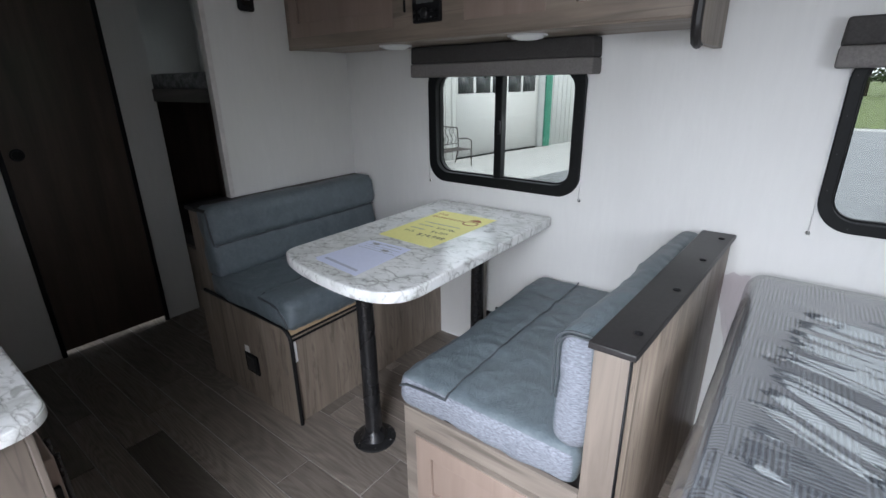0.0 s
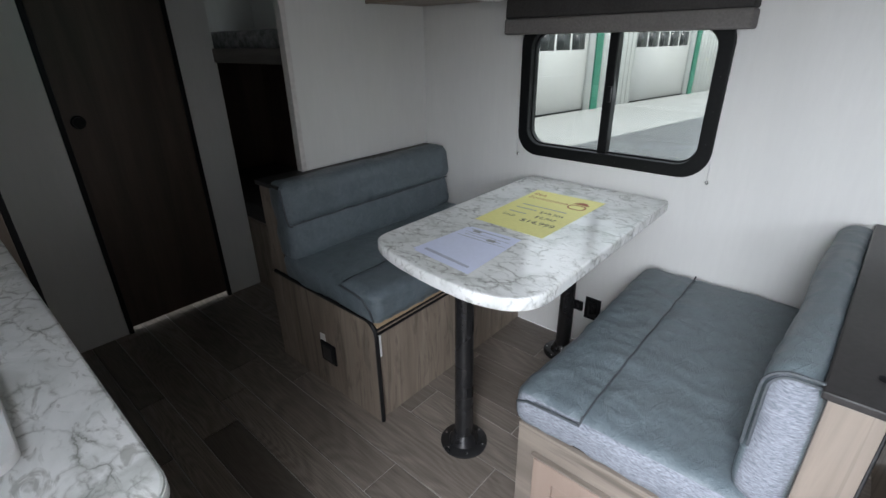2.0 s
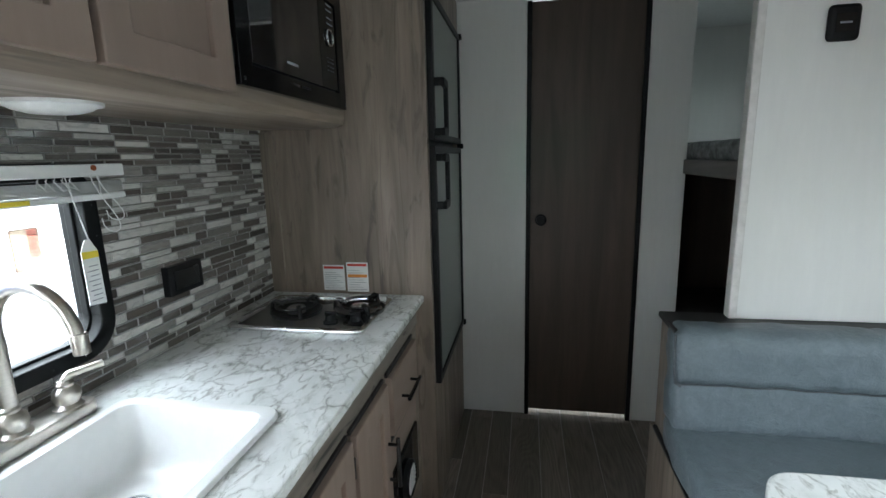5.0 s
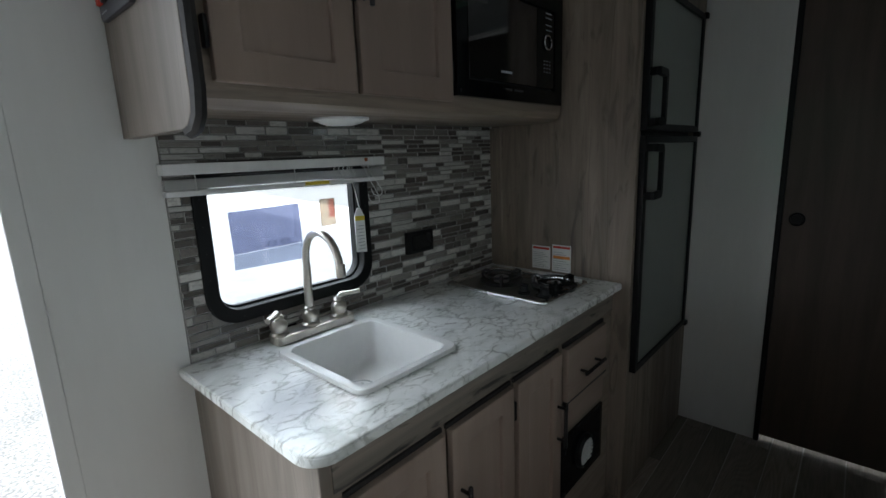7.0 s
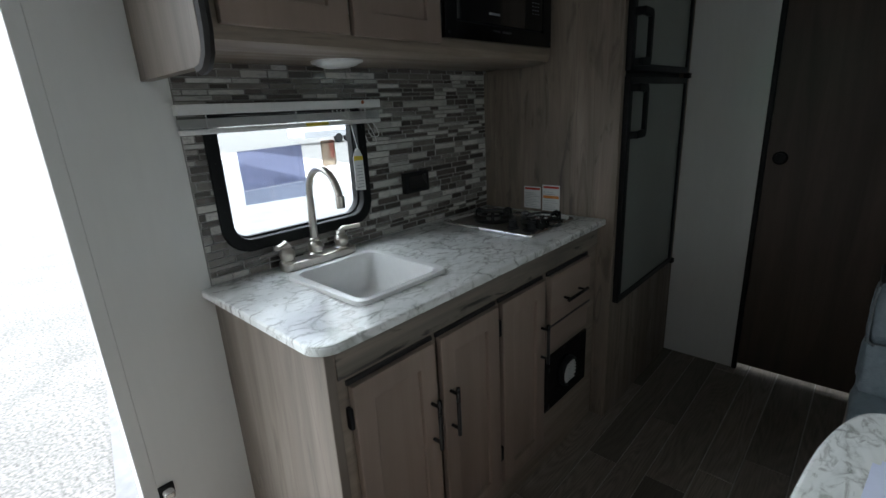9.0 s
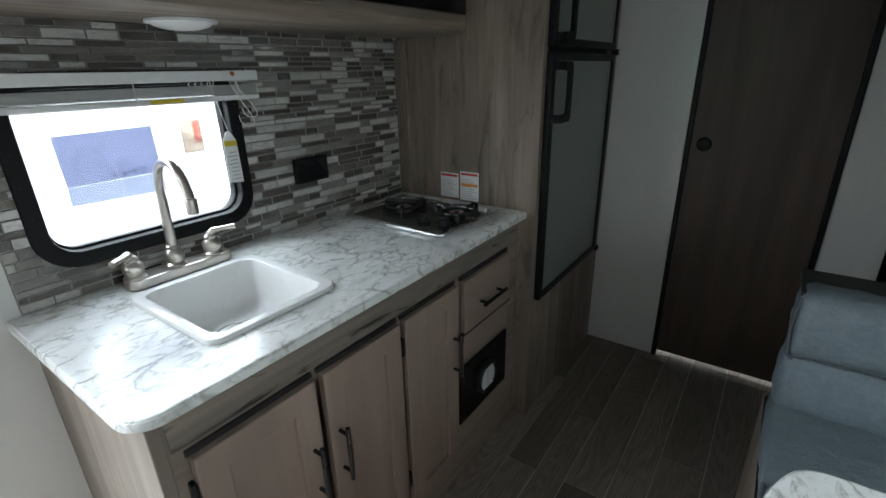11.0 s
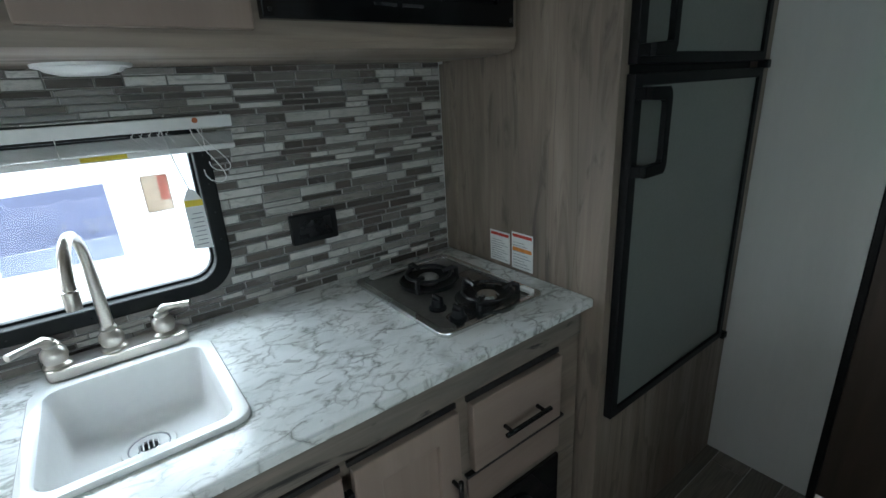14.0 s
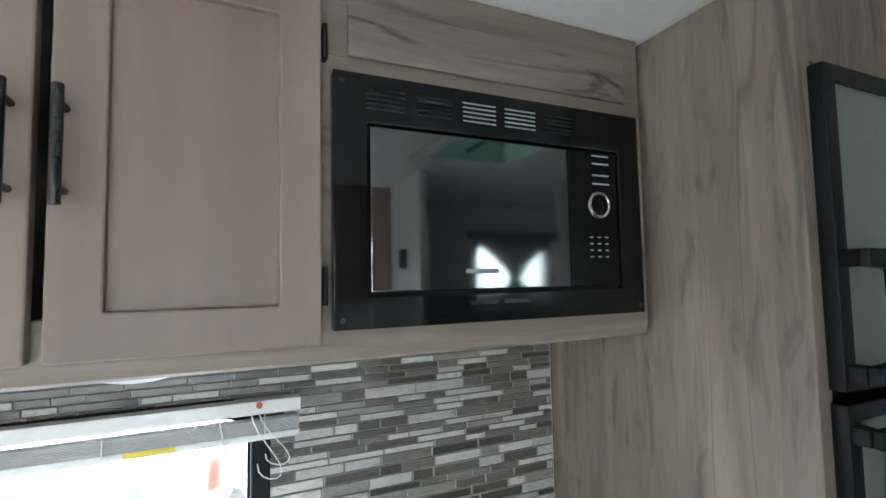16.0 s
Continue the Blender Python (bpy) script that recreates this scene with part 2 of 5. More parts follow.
def striped_ticking(name):
    """Mattress cloth: a basket of small squares of fine ribs, turned square by square."""
    n = Nodes(name)
    v = n.mapped((1, 1, 1))
    chk = n.add("ShaderNodeTexChecker")
    chk.inputs["Scale"].default_value = 10.0
    n.link(v, chk.inputs["Vector"])
    bars = []
    for direction in ("X", "Y"):
        w = n.add("ShaderNodeTexWave")
        w.bands_direction = direction
        w.inputs["Scale"].default_value = 30.0
        w.inputs["Distortion"].default_value = 0.6
        n.link(v, w.inputs["Vector"])
        bars.append(w.outputs["Fac"])
    rib = n.mix(chk.outputs["Fac"], bars[0], bars[1])
    n.colour(n.ramp(rib, [(0.25, (0.055, 0.065, 0.085)), (0.8, (0.24, 0.268, 0.32))]))
    n.rough(0.85)
    n.bump(rib, 0.4, 0.003)
    return n.mat


WALL = vinyl_wall("white_vinyl_wall", (0.69, 0.687, 0.668))
CEIL = speckled("white_ceiling", (0.72, 0.72, 0.71), 0.6, 60, 0.05)
WOOD = wood("grey_brown_oak", (0.178, 0.141, 0.111), (0.348, 0.284, 0.228), "z", 0.45, 0.65, 1.0, 0.0, 0.35)
WOOD_H = wood("grey_brown_oak_along", (0.178, 0.141, 0.111), (0.348, 0.284, 0.228), "x")
WOOD_PALE = wood("pale_oak_post", (0.145, 0.119, 0.098), (0.245, 0.205, 0.171), "z")
WOOD_PALE_H = wood("pale_oak_rail", (0.165, 0.138, 0.115), (0.285, 0.243, 0.205), "x")
MAPLE = wood("stained_maple_door", (0.25, 0.187, 0.152), (0.350, 0.265, 0.219), "z", 0.5, 0.0, 0.5)
MAPLE_H = wood("stained_maple_rail", (0.25, 0.187, 0.152), (0.350, 0.265, 0.219), "x", 0.5, 0.0, 0.5)
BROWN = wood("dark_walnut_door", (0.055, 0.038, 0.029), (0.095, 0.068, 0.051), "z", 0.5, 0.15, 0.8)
PLY = wood("bare_plywood", (0.32, 0.22, 0.13), (0.46, 0.34, 0.22), "y", 0.6, 0.1)
PLANK = plank_wood("wood_look_plank", (0.135, 0.111, 0.093), (0.345, 0.296, 0.252))
GROUT = speckled("plank_joint", (0.44, 0.41, 0.375), 0.8, 50, 0.15)
MARBLE = marble("marble_laminate")
LEATHER = leatherette("blue_grey_leatherette", (0.100, 0.127, 0.145), (0.150, 0.184, 0.203))
HEATHER = fabric("heathered_grey_cloth", (0.105, 0.116, 0.138), (0.315, 0.333, 0.38), 90, (1, 1, 4.5), 0.9, 0.5, 0.15)
PIPING = speckled("dark_piping", (0.058, 0.067, 0.075), 0.6, 120, 0.2)
BLACK = speckled("black_plastic", (0.008, 0.008, 0.009), 0.45, 90, 0.3, 0, 0.05, (1, 1, 1), 0.22)
BLACK_STEEL = speckled("black_painted_steel", (0.014, 0.014, 0.015), 0.28, 60, 0.3, 0, 0.05)
ALU_BLACK = speckled("black_window_frame", (0.006, 0.0065, 0.007), 0.5, 70, 0.25, 0, 0.05, (1, 1, 1), 0.18)
# cap boards and trims, and the painted shadow strips on the kitchen base
DARK_BOARD = speckled("dark_brown_cap_and_shade", (0.024, 0.022, 0.022), 0.42, 80, 0.25, 0, 0.1, (1, 1, 1), 0.35)
DARK_CLOTH = fabric("charcoal_valance_cloth", (0.030, 0.028, 0.027), (0.050, 0.046, 0.044), 130, (1, 1, 1), 0.85, 0.3, 0.2)
TAUPE_CLOTH = fabric("taupe_valance_band", (0.13, 0.12, 0.115), (0.18, 0.17, 0.16), 130, (1, 1, 1), 0.85, 0.3, 0.2)
NICKEL = speckled("brushed_nickel", (0.58, 0.54, 0.485), 0.33, 80, 0.08, 1.0, 0.05, (1, 1, 6))
STEEL = speckled("stainless_steel", (0.68, 0.68, 0.67), 0.24, 90, 0.08, 1.0, 0.05, (1, 8, 1))
CHROME = speckled("chrome", (0.7, 0.7, 0.7), 0.08, 60, 0.04, 1.0, 0)
PORCELAIN = speckled("white_sink", (0.80, 0.80, 0.79), 0.12, 50, 0.02, 0, 0)
WHITE_PLASTIC = speckled("white_plastic", (0.75, 0.75, 0.74), 0.35, 60, 0.04, 0, 0)
LENS = speckled("frosted_lamp_lens", (0.80, 0.80, 0.78), 0.3, 60, 0.03, 0, 0)
FRIDGE = speckled("grey_fridge_panel", (0.235, 0.255, 0.238), 0.3, 140, 0.05, 0.35, 0.04)
for joint in list(FRIDGE.node_tree.links):
    if joint.to_socket.name == "Roughness":
        FRIDGE.node_tree.links.remove(joint)
FRIDGE.node_tree.nodes["Principled BSDF"].inputs["Roughness"].default_value = 0.34
GLASS_BLACK = speckled("black_glass", (0.006, 0.006, 0.007), 0.03, 30, 0.2, 0, 0, (1, 1, 1), 0.9)
PIANO = speckled("gloss_black_plastic", (0.005, 0.005, 0.0055), 0.10, 60, 0.2, 0, 0, (1, 1, 1), 0.3)
SCREEN = speckled("grey_lcd", (0.11, 0.115, 0.115), 0.25, 60, 0.05, 0, 0)
PRINT_GREY = speckled("grey_print", (0.30, 0.31, 0.33), 0.7, 60, 0.1, 0, 0)
PRINT_WHITE = speckled("white_print", (0.75, 0.75, 0.75), 0.6, 60, 0.05, 0, 0)
PRINT_BLACK = speckled("black_print", (0.02, 0.02, 0.02), 0.7, 60, 0.1, 0, 0)
PRINT_RUST = speckled("rust_print", (0.34, 0.09, 0.025), 0.7, 60, 0.1, 0, 0)
PRINT_RED = speckled("red_print", (0.55, 0.05, 0.03), 0.6, 60, 0.1, 0, 0)
PRINT_ORANGE = speckled("orange_print", (0.75, 0.27, 0.05), 0.6, 60, 0.1, 0, 0)
PAPER_YELLOW = speckled("yellow_paper", (0.83, 0.78, 0.30), 0.7, 70, 0.04)
PAPER_WHITE = speckled("bluish_white_paper", (0.66, 0.70, 0.86), 0.7, 70, 0.03)
LABEL = speckled("white_label", (0.78, 0.78, 0.77), 0.6, 80, 0.03, 0, 0)
LABEL_YELLOW = speckled("yellow_label_band", (0.75, 0.58, 0.05), 0.6, 60, 0.05, 0, 0)
TICKING = striped_ticking("mattress_ticking")
TINTED = pane("tinted_window_glass", (0.56, 0.59, 0.58))
MIRROR_GLASS = speckled("dark_mirror_glass", (0.006, 0.006, 0.007), 0.03, 30, 0.2, 0, 0)
MIRROR_GLASS.node_tree.nodes["Principled BSDF"].inputs["IOR"].default_value = 2.3
CLEAR = pane("clear_window_glass", (0.9, 0.92, 0.92))


# ---- building helpers ----
def thing(name, at, label, category, group="", kind=""):
    """An empty at a thing's base that holds its parts."""
    e = new(name)
    e.empty_display_size = 0.05
    e.location = at
    return tagged(e, label, category, group, kind)


def soft(bm):
    """Shades a whole bmesh smooth."""
    for f in bm.faces:
        f.smooth = True
    return bm


def mesh_object(name, bm, mats):
    me = bpy.data.meshes.new(name)
    bmesh.ops.recalc_face_normals(bm, faces=bm.faces)
    for e in bm.edges:
        if len(e.link_faces) == 2 and e.calc_face_angle(0) > 0.7:
            e.smooth = False
    bm.to_mesh(me)
    bm.free()
    for m in (mats if isinstance(mats, (list, tuple)) else [mats]):
        me.materials.append(m)
    return new(name, me)


def part(name, bm, mats, parent=None, label=""):
    """Links a bmesh, in world places, as one mesh under a thing or part."""
    ob = mesh_object(name, bm, mats)
    if parent is not None:
        ob.parent = parent
        if parent.parent is None:
            ob.matrix_parent_inverse = Matrix.Translation(-parent.location)
    if label:
        ob["label"] = label
    return ob


def solid(name, bm, mats, label, category, kind="", group=""):
    return tagged(part(name, bm, mats), label, category, group, kind)


def box(x0, x1, y0, y1, z0, z1, r=0.0, seg=2, bm=None):
    """A box between planes, with edges rounded by r."""
    b = bmesh.new()
    m = Matrix.Translation(((x0 + x1) / 2, (y0 + y1) / 2, (z0 + z1) / 2)) @ Matrix.Diagonal((abs(x1 - x0), abs(y1 - y0), abs(z1 - z0), 1))
    bmesh.ops.create_cube(b, size=1, matrix=m)
    if r:
        bmesh.ops.bevel(b, geom=list(b.edges), offset=r, segments=seg, profile=0.5, affect="EDGES")
        for f in b.faces:
            f.smooth = max(abs(q) for q in f.normal) < 0.999
    return merge(bm, b)


def merge(bm, b):
    if bm is None:
        return b
    me = bpy.data.meshes.new("tmp")
    b.to_mesh(me)
    b.free()
    bm.from_mesh(me)
    bpy.data.meshes.remove(me)
    return bm


def rod(p0, p1, r, r2=None, seg=16, bm=None, bev=0.0):
    """A round bar from p0 to p1."""
    b = bmesh.new()
    p0, p1 = Vector(p0), Vector(p1)
    d = p1 - p0
    m = Matrix.Translation((p0 + p1) / 2) @ d.to_track_quat("Z", "Y").to_matrix().to_4x4()
    bmesh.ops.create_cone(b, cap_ends=True, segments=seg, radius1=r, radius2=r if r2 is None else r2, depth=d.length, matrix=m)
    if bev:
        rim = [e for e in b.edges if any(len(f.verts) > 4 for f in e.link_faces)]
        bmesh.ops.bevel(b, geom=rim, offset=bev, segments=2, profile=0.5, affect="EDGES")
    for f in b.faces:
        f.smooth = len(f.verts) == 4
    return merge(bm, b)


def tube(points, r, seg=8, bm=None, closed=False):
    """A round cord along points; r is one radius or one for each point."""
    b = bmesh.new()
    pts = [Vector(p) for p in points]
    n = len(pts)
    rad = r if isinstance(r, (list, tuple)) else [r] * n
    rings = []
    side = None
    for i, p in enumerate(pts):
        a = pts[(i - 1) % n] if closed or i else p
        c = pts[(i + 1) % n] if closed or i < n - 1 else p
        d = (c - a).normalized()
        if side is None:
            side = d.orthogonal().normalized()
        side = (side - d * side.dot(d)).normalized()
        up = d.cross(side)
        rings.append([b.verts.new(p + rad[i] * (math.cos(2 * math.pi * k / seg) * side + math.sin(2 * math.pi * k / seg) * up)) for k in range(seg)])
    for i in range(n if closed else n - 1):
        q, s = rings[i], rings[(i + 1) % n]
        for k in range(seg):
            b.faces.new((q[k], q[(k + 1) % seg], s[(k + 1) % seg], s[k]))
    if not closed:
        b.faces.new(rings[0])
        b.faces.new(rings[-1])
    return merge(bm, soft(b))


def lathe(profile, cx, cy, seg=28, bm=None):
    """Turns (radius, height) pairs round a vertical axis."""
    b = bmesh.new()
    rings = [[b.verts.new((cx + r * math.cos(2 * math.pi * k / seg), cy + r * math.sin(2 * math.pi * k / seg), z)) for k in range(seg)] for r, z in profile]
    for q, s in zip(rings, rings[1:]):
        for k in range(seg):
            b.faces.new((q[k], q[(k + 1) % seg], s[(k + 1) % seg], s[k]))
    b.faces.new(rings[0])
    b.faces.new(rings[-1])
    return merge(bm, soft(b))


def rounded(a0, a1, b0, b1, r, n=6):
    """Outline of a rectangle with round corners; r is one radius or four (from a0,b0 anticlockwise)."""
    rs = r if isinstance(r, (list, tuple)) else [r] * 4
    out = []
    for (ca, cb, sa, sb, start), q in zip(((a0, b0, 1, 1, 180), (a1, b0, -1, 1, 270), (a1, b1, -1, -1, 0), (a0, b1, 1, -1, 90)), rs):
        if q <= 0:
            out.append((ca, cb))
            continue
        for k in range(n + 1):
            t = radians(start + 90 * k / n)
            out.append((ca + sa * q + q * math.cos(t), cb + sb * q + q * math.sin(t)))
    return out


AXES = {"x": lambda a, b, c: (c, a, b), "y": lambda a, b, c: (a, c, b), "z": lambda a, b, c: (a, b, c)}


def plate(outline, axis, c0, c1, holes=(), bev=0.0, bm=None):
    """A flat plate of any outline, with holes, between two planes across an axis."""
    b = bmesh.new()
    put = AXES[axis]
    edges = []
    for loop in (outline, *holes):
        vs = [b.verts.new(put(p, q, c0)) for p, q in loop]
        edges += [b.edges.new((vs[i], vs[(i + 1) % len(vs)])) for i in range(len(vs))]
    if holes:
        bmesh.ops.triangle_fill(b, use_beauty=True, use_dissolve=False, edges=edges)
    else:
        b.faces.new(list(b.verts))
    step = Vector(put(0, 0, c1 - c0))
    made = bmesh.ops.extrude_face_region(b, geom=list(b.faces))
    bmesh.ops.translate(b, vec=step, verts=[v for v in made["geom"] if isinstance(v, bmesh.types.BMVert)])
    bmesh.ops.recalc_face_normals(b, faces=b.faces)
    if bev:
        sharp = [e for e in b.edges if len(e.link_faces) == 2 and e.calc_face_angle(0) > 1.2]
        bmesh.ops.bevel(b, geom=sharp, offset=bev, segments=2, profile=0.5, affect="EDGES")
    b.normal_update()
    for f in b.faces:
        f.smooth = max(abs(q) for q in f.normal) < 0.9995
    return merge(bm, b)


def letters(name, words, size, at, mat, parent, turn=(0, 0, 0), align="LEFT"):
    """Lettering in the built-in font, laid at a pose, as a mesh part."""
    cu = bpy.data.curves.new(name, "FONT")
    cu.body, cu.size, cu.align_x = words, size, align
    tmp = bpy.data.objects.new(name, cu)
    me = bpy.data.meshes.new_from_object(tmp)
    bpy.data.objects.remove(tmp)
    me.transform(pose(*at, *turn))
    me.materials.clear()
    me.materials.append(mat)
    ob = new(name, me)
    ob.parent = parent
    ob.matrix_parent_inverse = Matrix.Translation(-parent.matrix_basis.translation)
    return ob


def shaker(parent, x0, x1, z0, z1, y, out, name="door", label="", w=0.055, mat=None):
    """A framed cabinet door whose face lies at y and looks along out (+1 or -1)."""
    back = y - out * 0.02
    frame_bm = plate(rounded(x0, x1, z0, z1, 0.003, 2), "y", back, y, [rounded(x0 + w, x1 - w, z0 + w, z1 - w, 0.002, 2)[::-1]], 0.003)
    d = part(name, frame_bm, mat or MAPLE, parent, label)
    part("panel", box(x0 + w - 0.004, x1 - w + 0.004, back + out * 0.002, y - out * 0.011, z0 + w - 0.004, z1 - w + 0.004), mat or MAPLE, d)
    return d


def bar_pull(parent, p0, p1, out, r=0.006):
    """A straight black bar pull on two posts, standing off along y."""
    p0, p1 = Vector(p0), Vector(p1)
    d = (p1 - p0).normalized()
    o = Vector((0, out * 0.028, 0))
    bm = rod(p0 + o - d * 0.02, p1 + o + d * 0.02, r, seg=10, bev=0.001)
    for p in (p0, p1):
        rod(p, p + o, r * 0.8, seg=8, bm=bm)
    return part("handle", bm, BLACK_STEEL, parent, "black bar handle")


# ---- shell of the trailer ----
NORTH, SOUTH, WEST, EAST, TOP = 1.945, -0.43, -3.75, 1.95, 2.105
DOORWALL = -2.92
GROUND = -0.65
rect = lambda a0, a1, b0, b1: [(a0, b0), (a1, b0), (a1, b1), (a0, b1)]

WIN_N = (-1.517, -0.715, 0.885, 1.445)
WIN_N2 = (0.075, 0.875, 0.895, 1.455)
WIN_K = (-1.432, -0.895, 0.972, 1.395)
WIN_B = (-3.40, -2.74, 1.46, 1.88)
WIN_S = (0.80, 1.50, 1.10, 1.60)
inset = lambda w, d, r: rounded(w[0] + d, w[1] - d, w[2] + d, w[3] - d, r)
solid("wall_north", plate(rect(WEST, EAST, 0, TOP), "y", NORTH, NORTH + 0.05, [inset(w, 0.02, 0.08)[::-1] for w in (WIN_N, WIN_N2, WIN_B)]), WALL,
      "white linen-textured vinyl wall panel", "wall", "structure")
ENTRY = (-0.565, 0.10, 0.0, 1.88)
solid("wall_south", plate(rect(WEST, EAST, 0, TOP), "y", SOUTH - 0.05, SOUTH, [inset(WIN_K, 0.02, 0.07)[::-1], inset(WIN_S, 0.02, 0.07)[::-1], rounded(ENTRY[0], ENTRY[1], 0.012, ENTRY[3], 0.06)[::-1]]), WALL,
      "white linen-textured vinyl wall panel", "wall", "structure")
solid("wall_west", box(WEST - 0.05, WEST, SOUTH - 0.05, NORTH + 0.05, 0, TOP), WALL, "white vinyl end wall of the bunk", "wall", "structure")
solid("wall_east", box(EAST, EAST + 0.05, SOUTH - 0.05, NORTH + 0.05, 0, TOP), WALL,
      "plain white vinyl front wall", "wall", "structure")
solid("ceiling", plate(rect(WEST - 0.05, EAST + 0.05, SOUTH - 0.05, NORTH + 0.05), "z", TOP, TOP + 0.05,
      [rect(-2.40, -2.04, 0.56, 0.92)[::-1], rect(-3.5, -3.2, 0.2, 0.6)[::-1]]), CEIL, "smooth white ceiling panel", "ceiling", "structure")
floor = solid("floor", box(WEST, EAST, SOUTH, NORTH, -0.06, -0.004), GROUT, "wood-look plank floor with pale joints", "floor", "structure")

# wall with the bathroom door, and the wall between bath and bunk
solid("wall_bath_left", box(DOORWALL - 0.03, DOORWALL, SOUTH, 0.515, 0, TOP), WALL, "narrow white panel beside the bathroom door", "wall", "structure")
solid("wall_bath_right", box(DOORWALL - 0.03, DOORWALL, 1.06, 1.25, 0, TOP, 0.004), WALL, "narrow white panel beside the bathroom door", "wall", "structure")
solid("wall_bath_top", box(DOORWALL - 0.03, DOORWALL, 0.515, 1.06, 2.092, TOP), WALL, "white strip above the bathroom door", "wall", "structure")
solid("wall_bunk_side", box(WEST, DOORWALL - 0.03, 1.22, 1.25, 0, TOP), WALL, "white partition between bath and bunk", "wall", "structure")
solid("partition", plate(rounded(1.178, NORTH, 0.8585, TOP, (0.004, 0, 0, 0.004), 2), "x", -2.135, -2.105, (), 0.0015), WALL, "white vinyl partition behind the dinette", "wall", "structure")
solid("trim", box(-2.14, -2.100, 1.153, 1.178, 0.8585, TOP, 0.004), speckled("pale_edge_trim", (0.58, 0.56, 0.54), 0.5), "pale edge trim of the partition", "trim", "structure")

# bathroom door
bath_door = thing("door_1", (DOORWALL, 0.79, 0.0), "dark walnut-grain sliding bathroom door with black edges", "door", kind="structure")
part("door_leaf", box(-2.945, -2.915, 0.537, 1.038, 0.034, 2.078, 0.002), BROWN, bath_door)
for y0, y1 in ((0.515, 0.537), (1.038, 1.06)):
    part("edge_strip", box(-2.935, -2.908, y0, y1, 0.0, 2.083, 0.004), BLACK, bath_door, "black plastic edge strip")
lock = part("round_lock", lathe([(0.0, 0.0), (0.029, 0.0), (0.029, 0.004), (0.022, 0.009), (0.021, 0.016), (0.0, 0.017)], 0, 0), BLACK, bath_door, "black round door lock")
lock.data.transform(pose(-2.915, 0.588, 1.066, 0, 90, 0))


def window(name, w, glass, label, inward, bar=0.048, slider=None, depth=0.05, r=0.1, inset_glass=0.034):
    """A radius-cornered window: flange on the inner wall face, glass in the opening."""
    face = NORTH if inward < 0 else SOUTH
    e = thing(name, ((w[0] + w[1]) / 2, face, w[2]), label, "window", kind="structure")
    outer = rounded(w[0], w[1], w[2], w[3], r, 8)
    inner = rounded(w[0] + bar, w[1] - bar, w[2] + bar, w[3] - bar, r - 0.03, 8)
    fr = part("window_frame", plate(outer, "y", face + inward * 0.016, face - inward * depth, [inner[::-1]], 0.004), ALU_BLACK, e)
    step = rounded(w[0] + bar - 0.012, w[1] - bar + 0.012, w[2] + bar - 0.012, w[3] - bar + 0.012, r - 0.02, 8)
    part("inner_lip", plate(step, "y", face - inward * 0.012, face - inward * 0.03, [rounded(w[0] + bar + 0.006, w[1] - bar - 0.006, w[2] + bar + 0.006, w[3] - bar - 0.006, r - 0.036, 8)[::-1]], 0.002), ALU_BLACK, e)
    for k in range(6):
        a = w[0] + 0.09 + k * (w[1] - w[0] - 0.18) / 5
        part("screw", rod((a, face + inward * 0.012, w[2] + bar * 0.45), (a, face + inward * 0.0172, w[2] + bar * 0.45), 0.0018, seg=8), BLACK_STEEL, fr)
    for k in range(4):
        c = w[2] + 0.13 + k * (w[3] - w[2] - 0.22) / 3
        for a in (w[0] + bar * 0.45, w[1] - bar * 0.45):
            part("screw", rod((a, face + inward * 0.012, c), (a, face + inward * 0.0172, c), 0.0018, seg=8), BLACK_STEEL, fr)
    g0, g1 = face - inward * inset_glass, face - inward * (inset_glass + 0.004)
    if slider:
        part("pane", plate(rounded(w[0] + bar - 0.01, slider[0] + 0.01, w[2] + bar - 0.01, w[3] - bar + 0.01, 0.03), "y", g0, g1), glass, e)
        part("pane", plate(rounded(slider[1] - 0.01, w[1] - bar + 0.01, w[2] + bar - 0.01, w[3] - bar + 0.01, 0.03), "y", g0, g1), glass, e)
        part("mullion", box(slider[0], slider[1], face + inward * 0.004, face - inward * 0.04, w[2] + bar - 0.008, w[3] - bar + 0.008, 0.005), ALU_BLACK, e)
        part("latch", box(slider[0] + 0.02, slider[0] + 0.036, face + inward * 0.016, face + inward * 0.004, (w[2] + w[3]) / 2 - 0.03, (w[2] + w[3]) / 2 + 0.03, 0.004), BLACK, e)
    else:
        part("pane", plate(rounded(w[0] + bar - 0.01, w[1] - bar + 0.01, w[2] + bar - 0.01, w[3] - bar + 0.01, r - 0.03), "y", g0, g1), glass, e)
    return e


window("window_1", WIN_N, TINTED, "black-framed sliding window with rounded corners", -1, slider=(-1.140, -1.102))
window("window_2", WIN_N2, TINTED, "black-framed window with rounded corners beside the bed", -1, bar=0.036, slider=(0.472, 0.510))
window("window_3", WIN_K, CLEAR, "small black-framed kitchen window over the sink", 1, bar=0.036, r=0.085, inset_glass=0.046)
window("window_4", WIN_B, TINTED, "small black-framed window in the bunk", -1)
# out of view; this window is added only to let more light in
window("window_5", WIN_S, CLEAR, "unseen black-framed window added opposite the bed for more light", 1)
bunk_curtain = thing("bunk_curtain", (-3.07, NORTH - 0.03, 1.45), "dark curtain tied at its middle over the bunk window", "curtain")
bm = bmesh.new()
cols = []
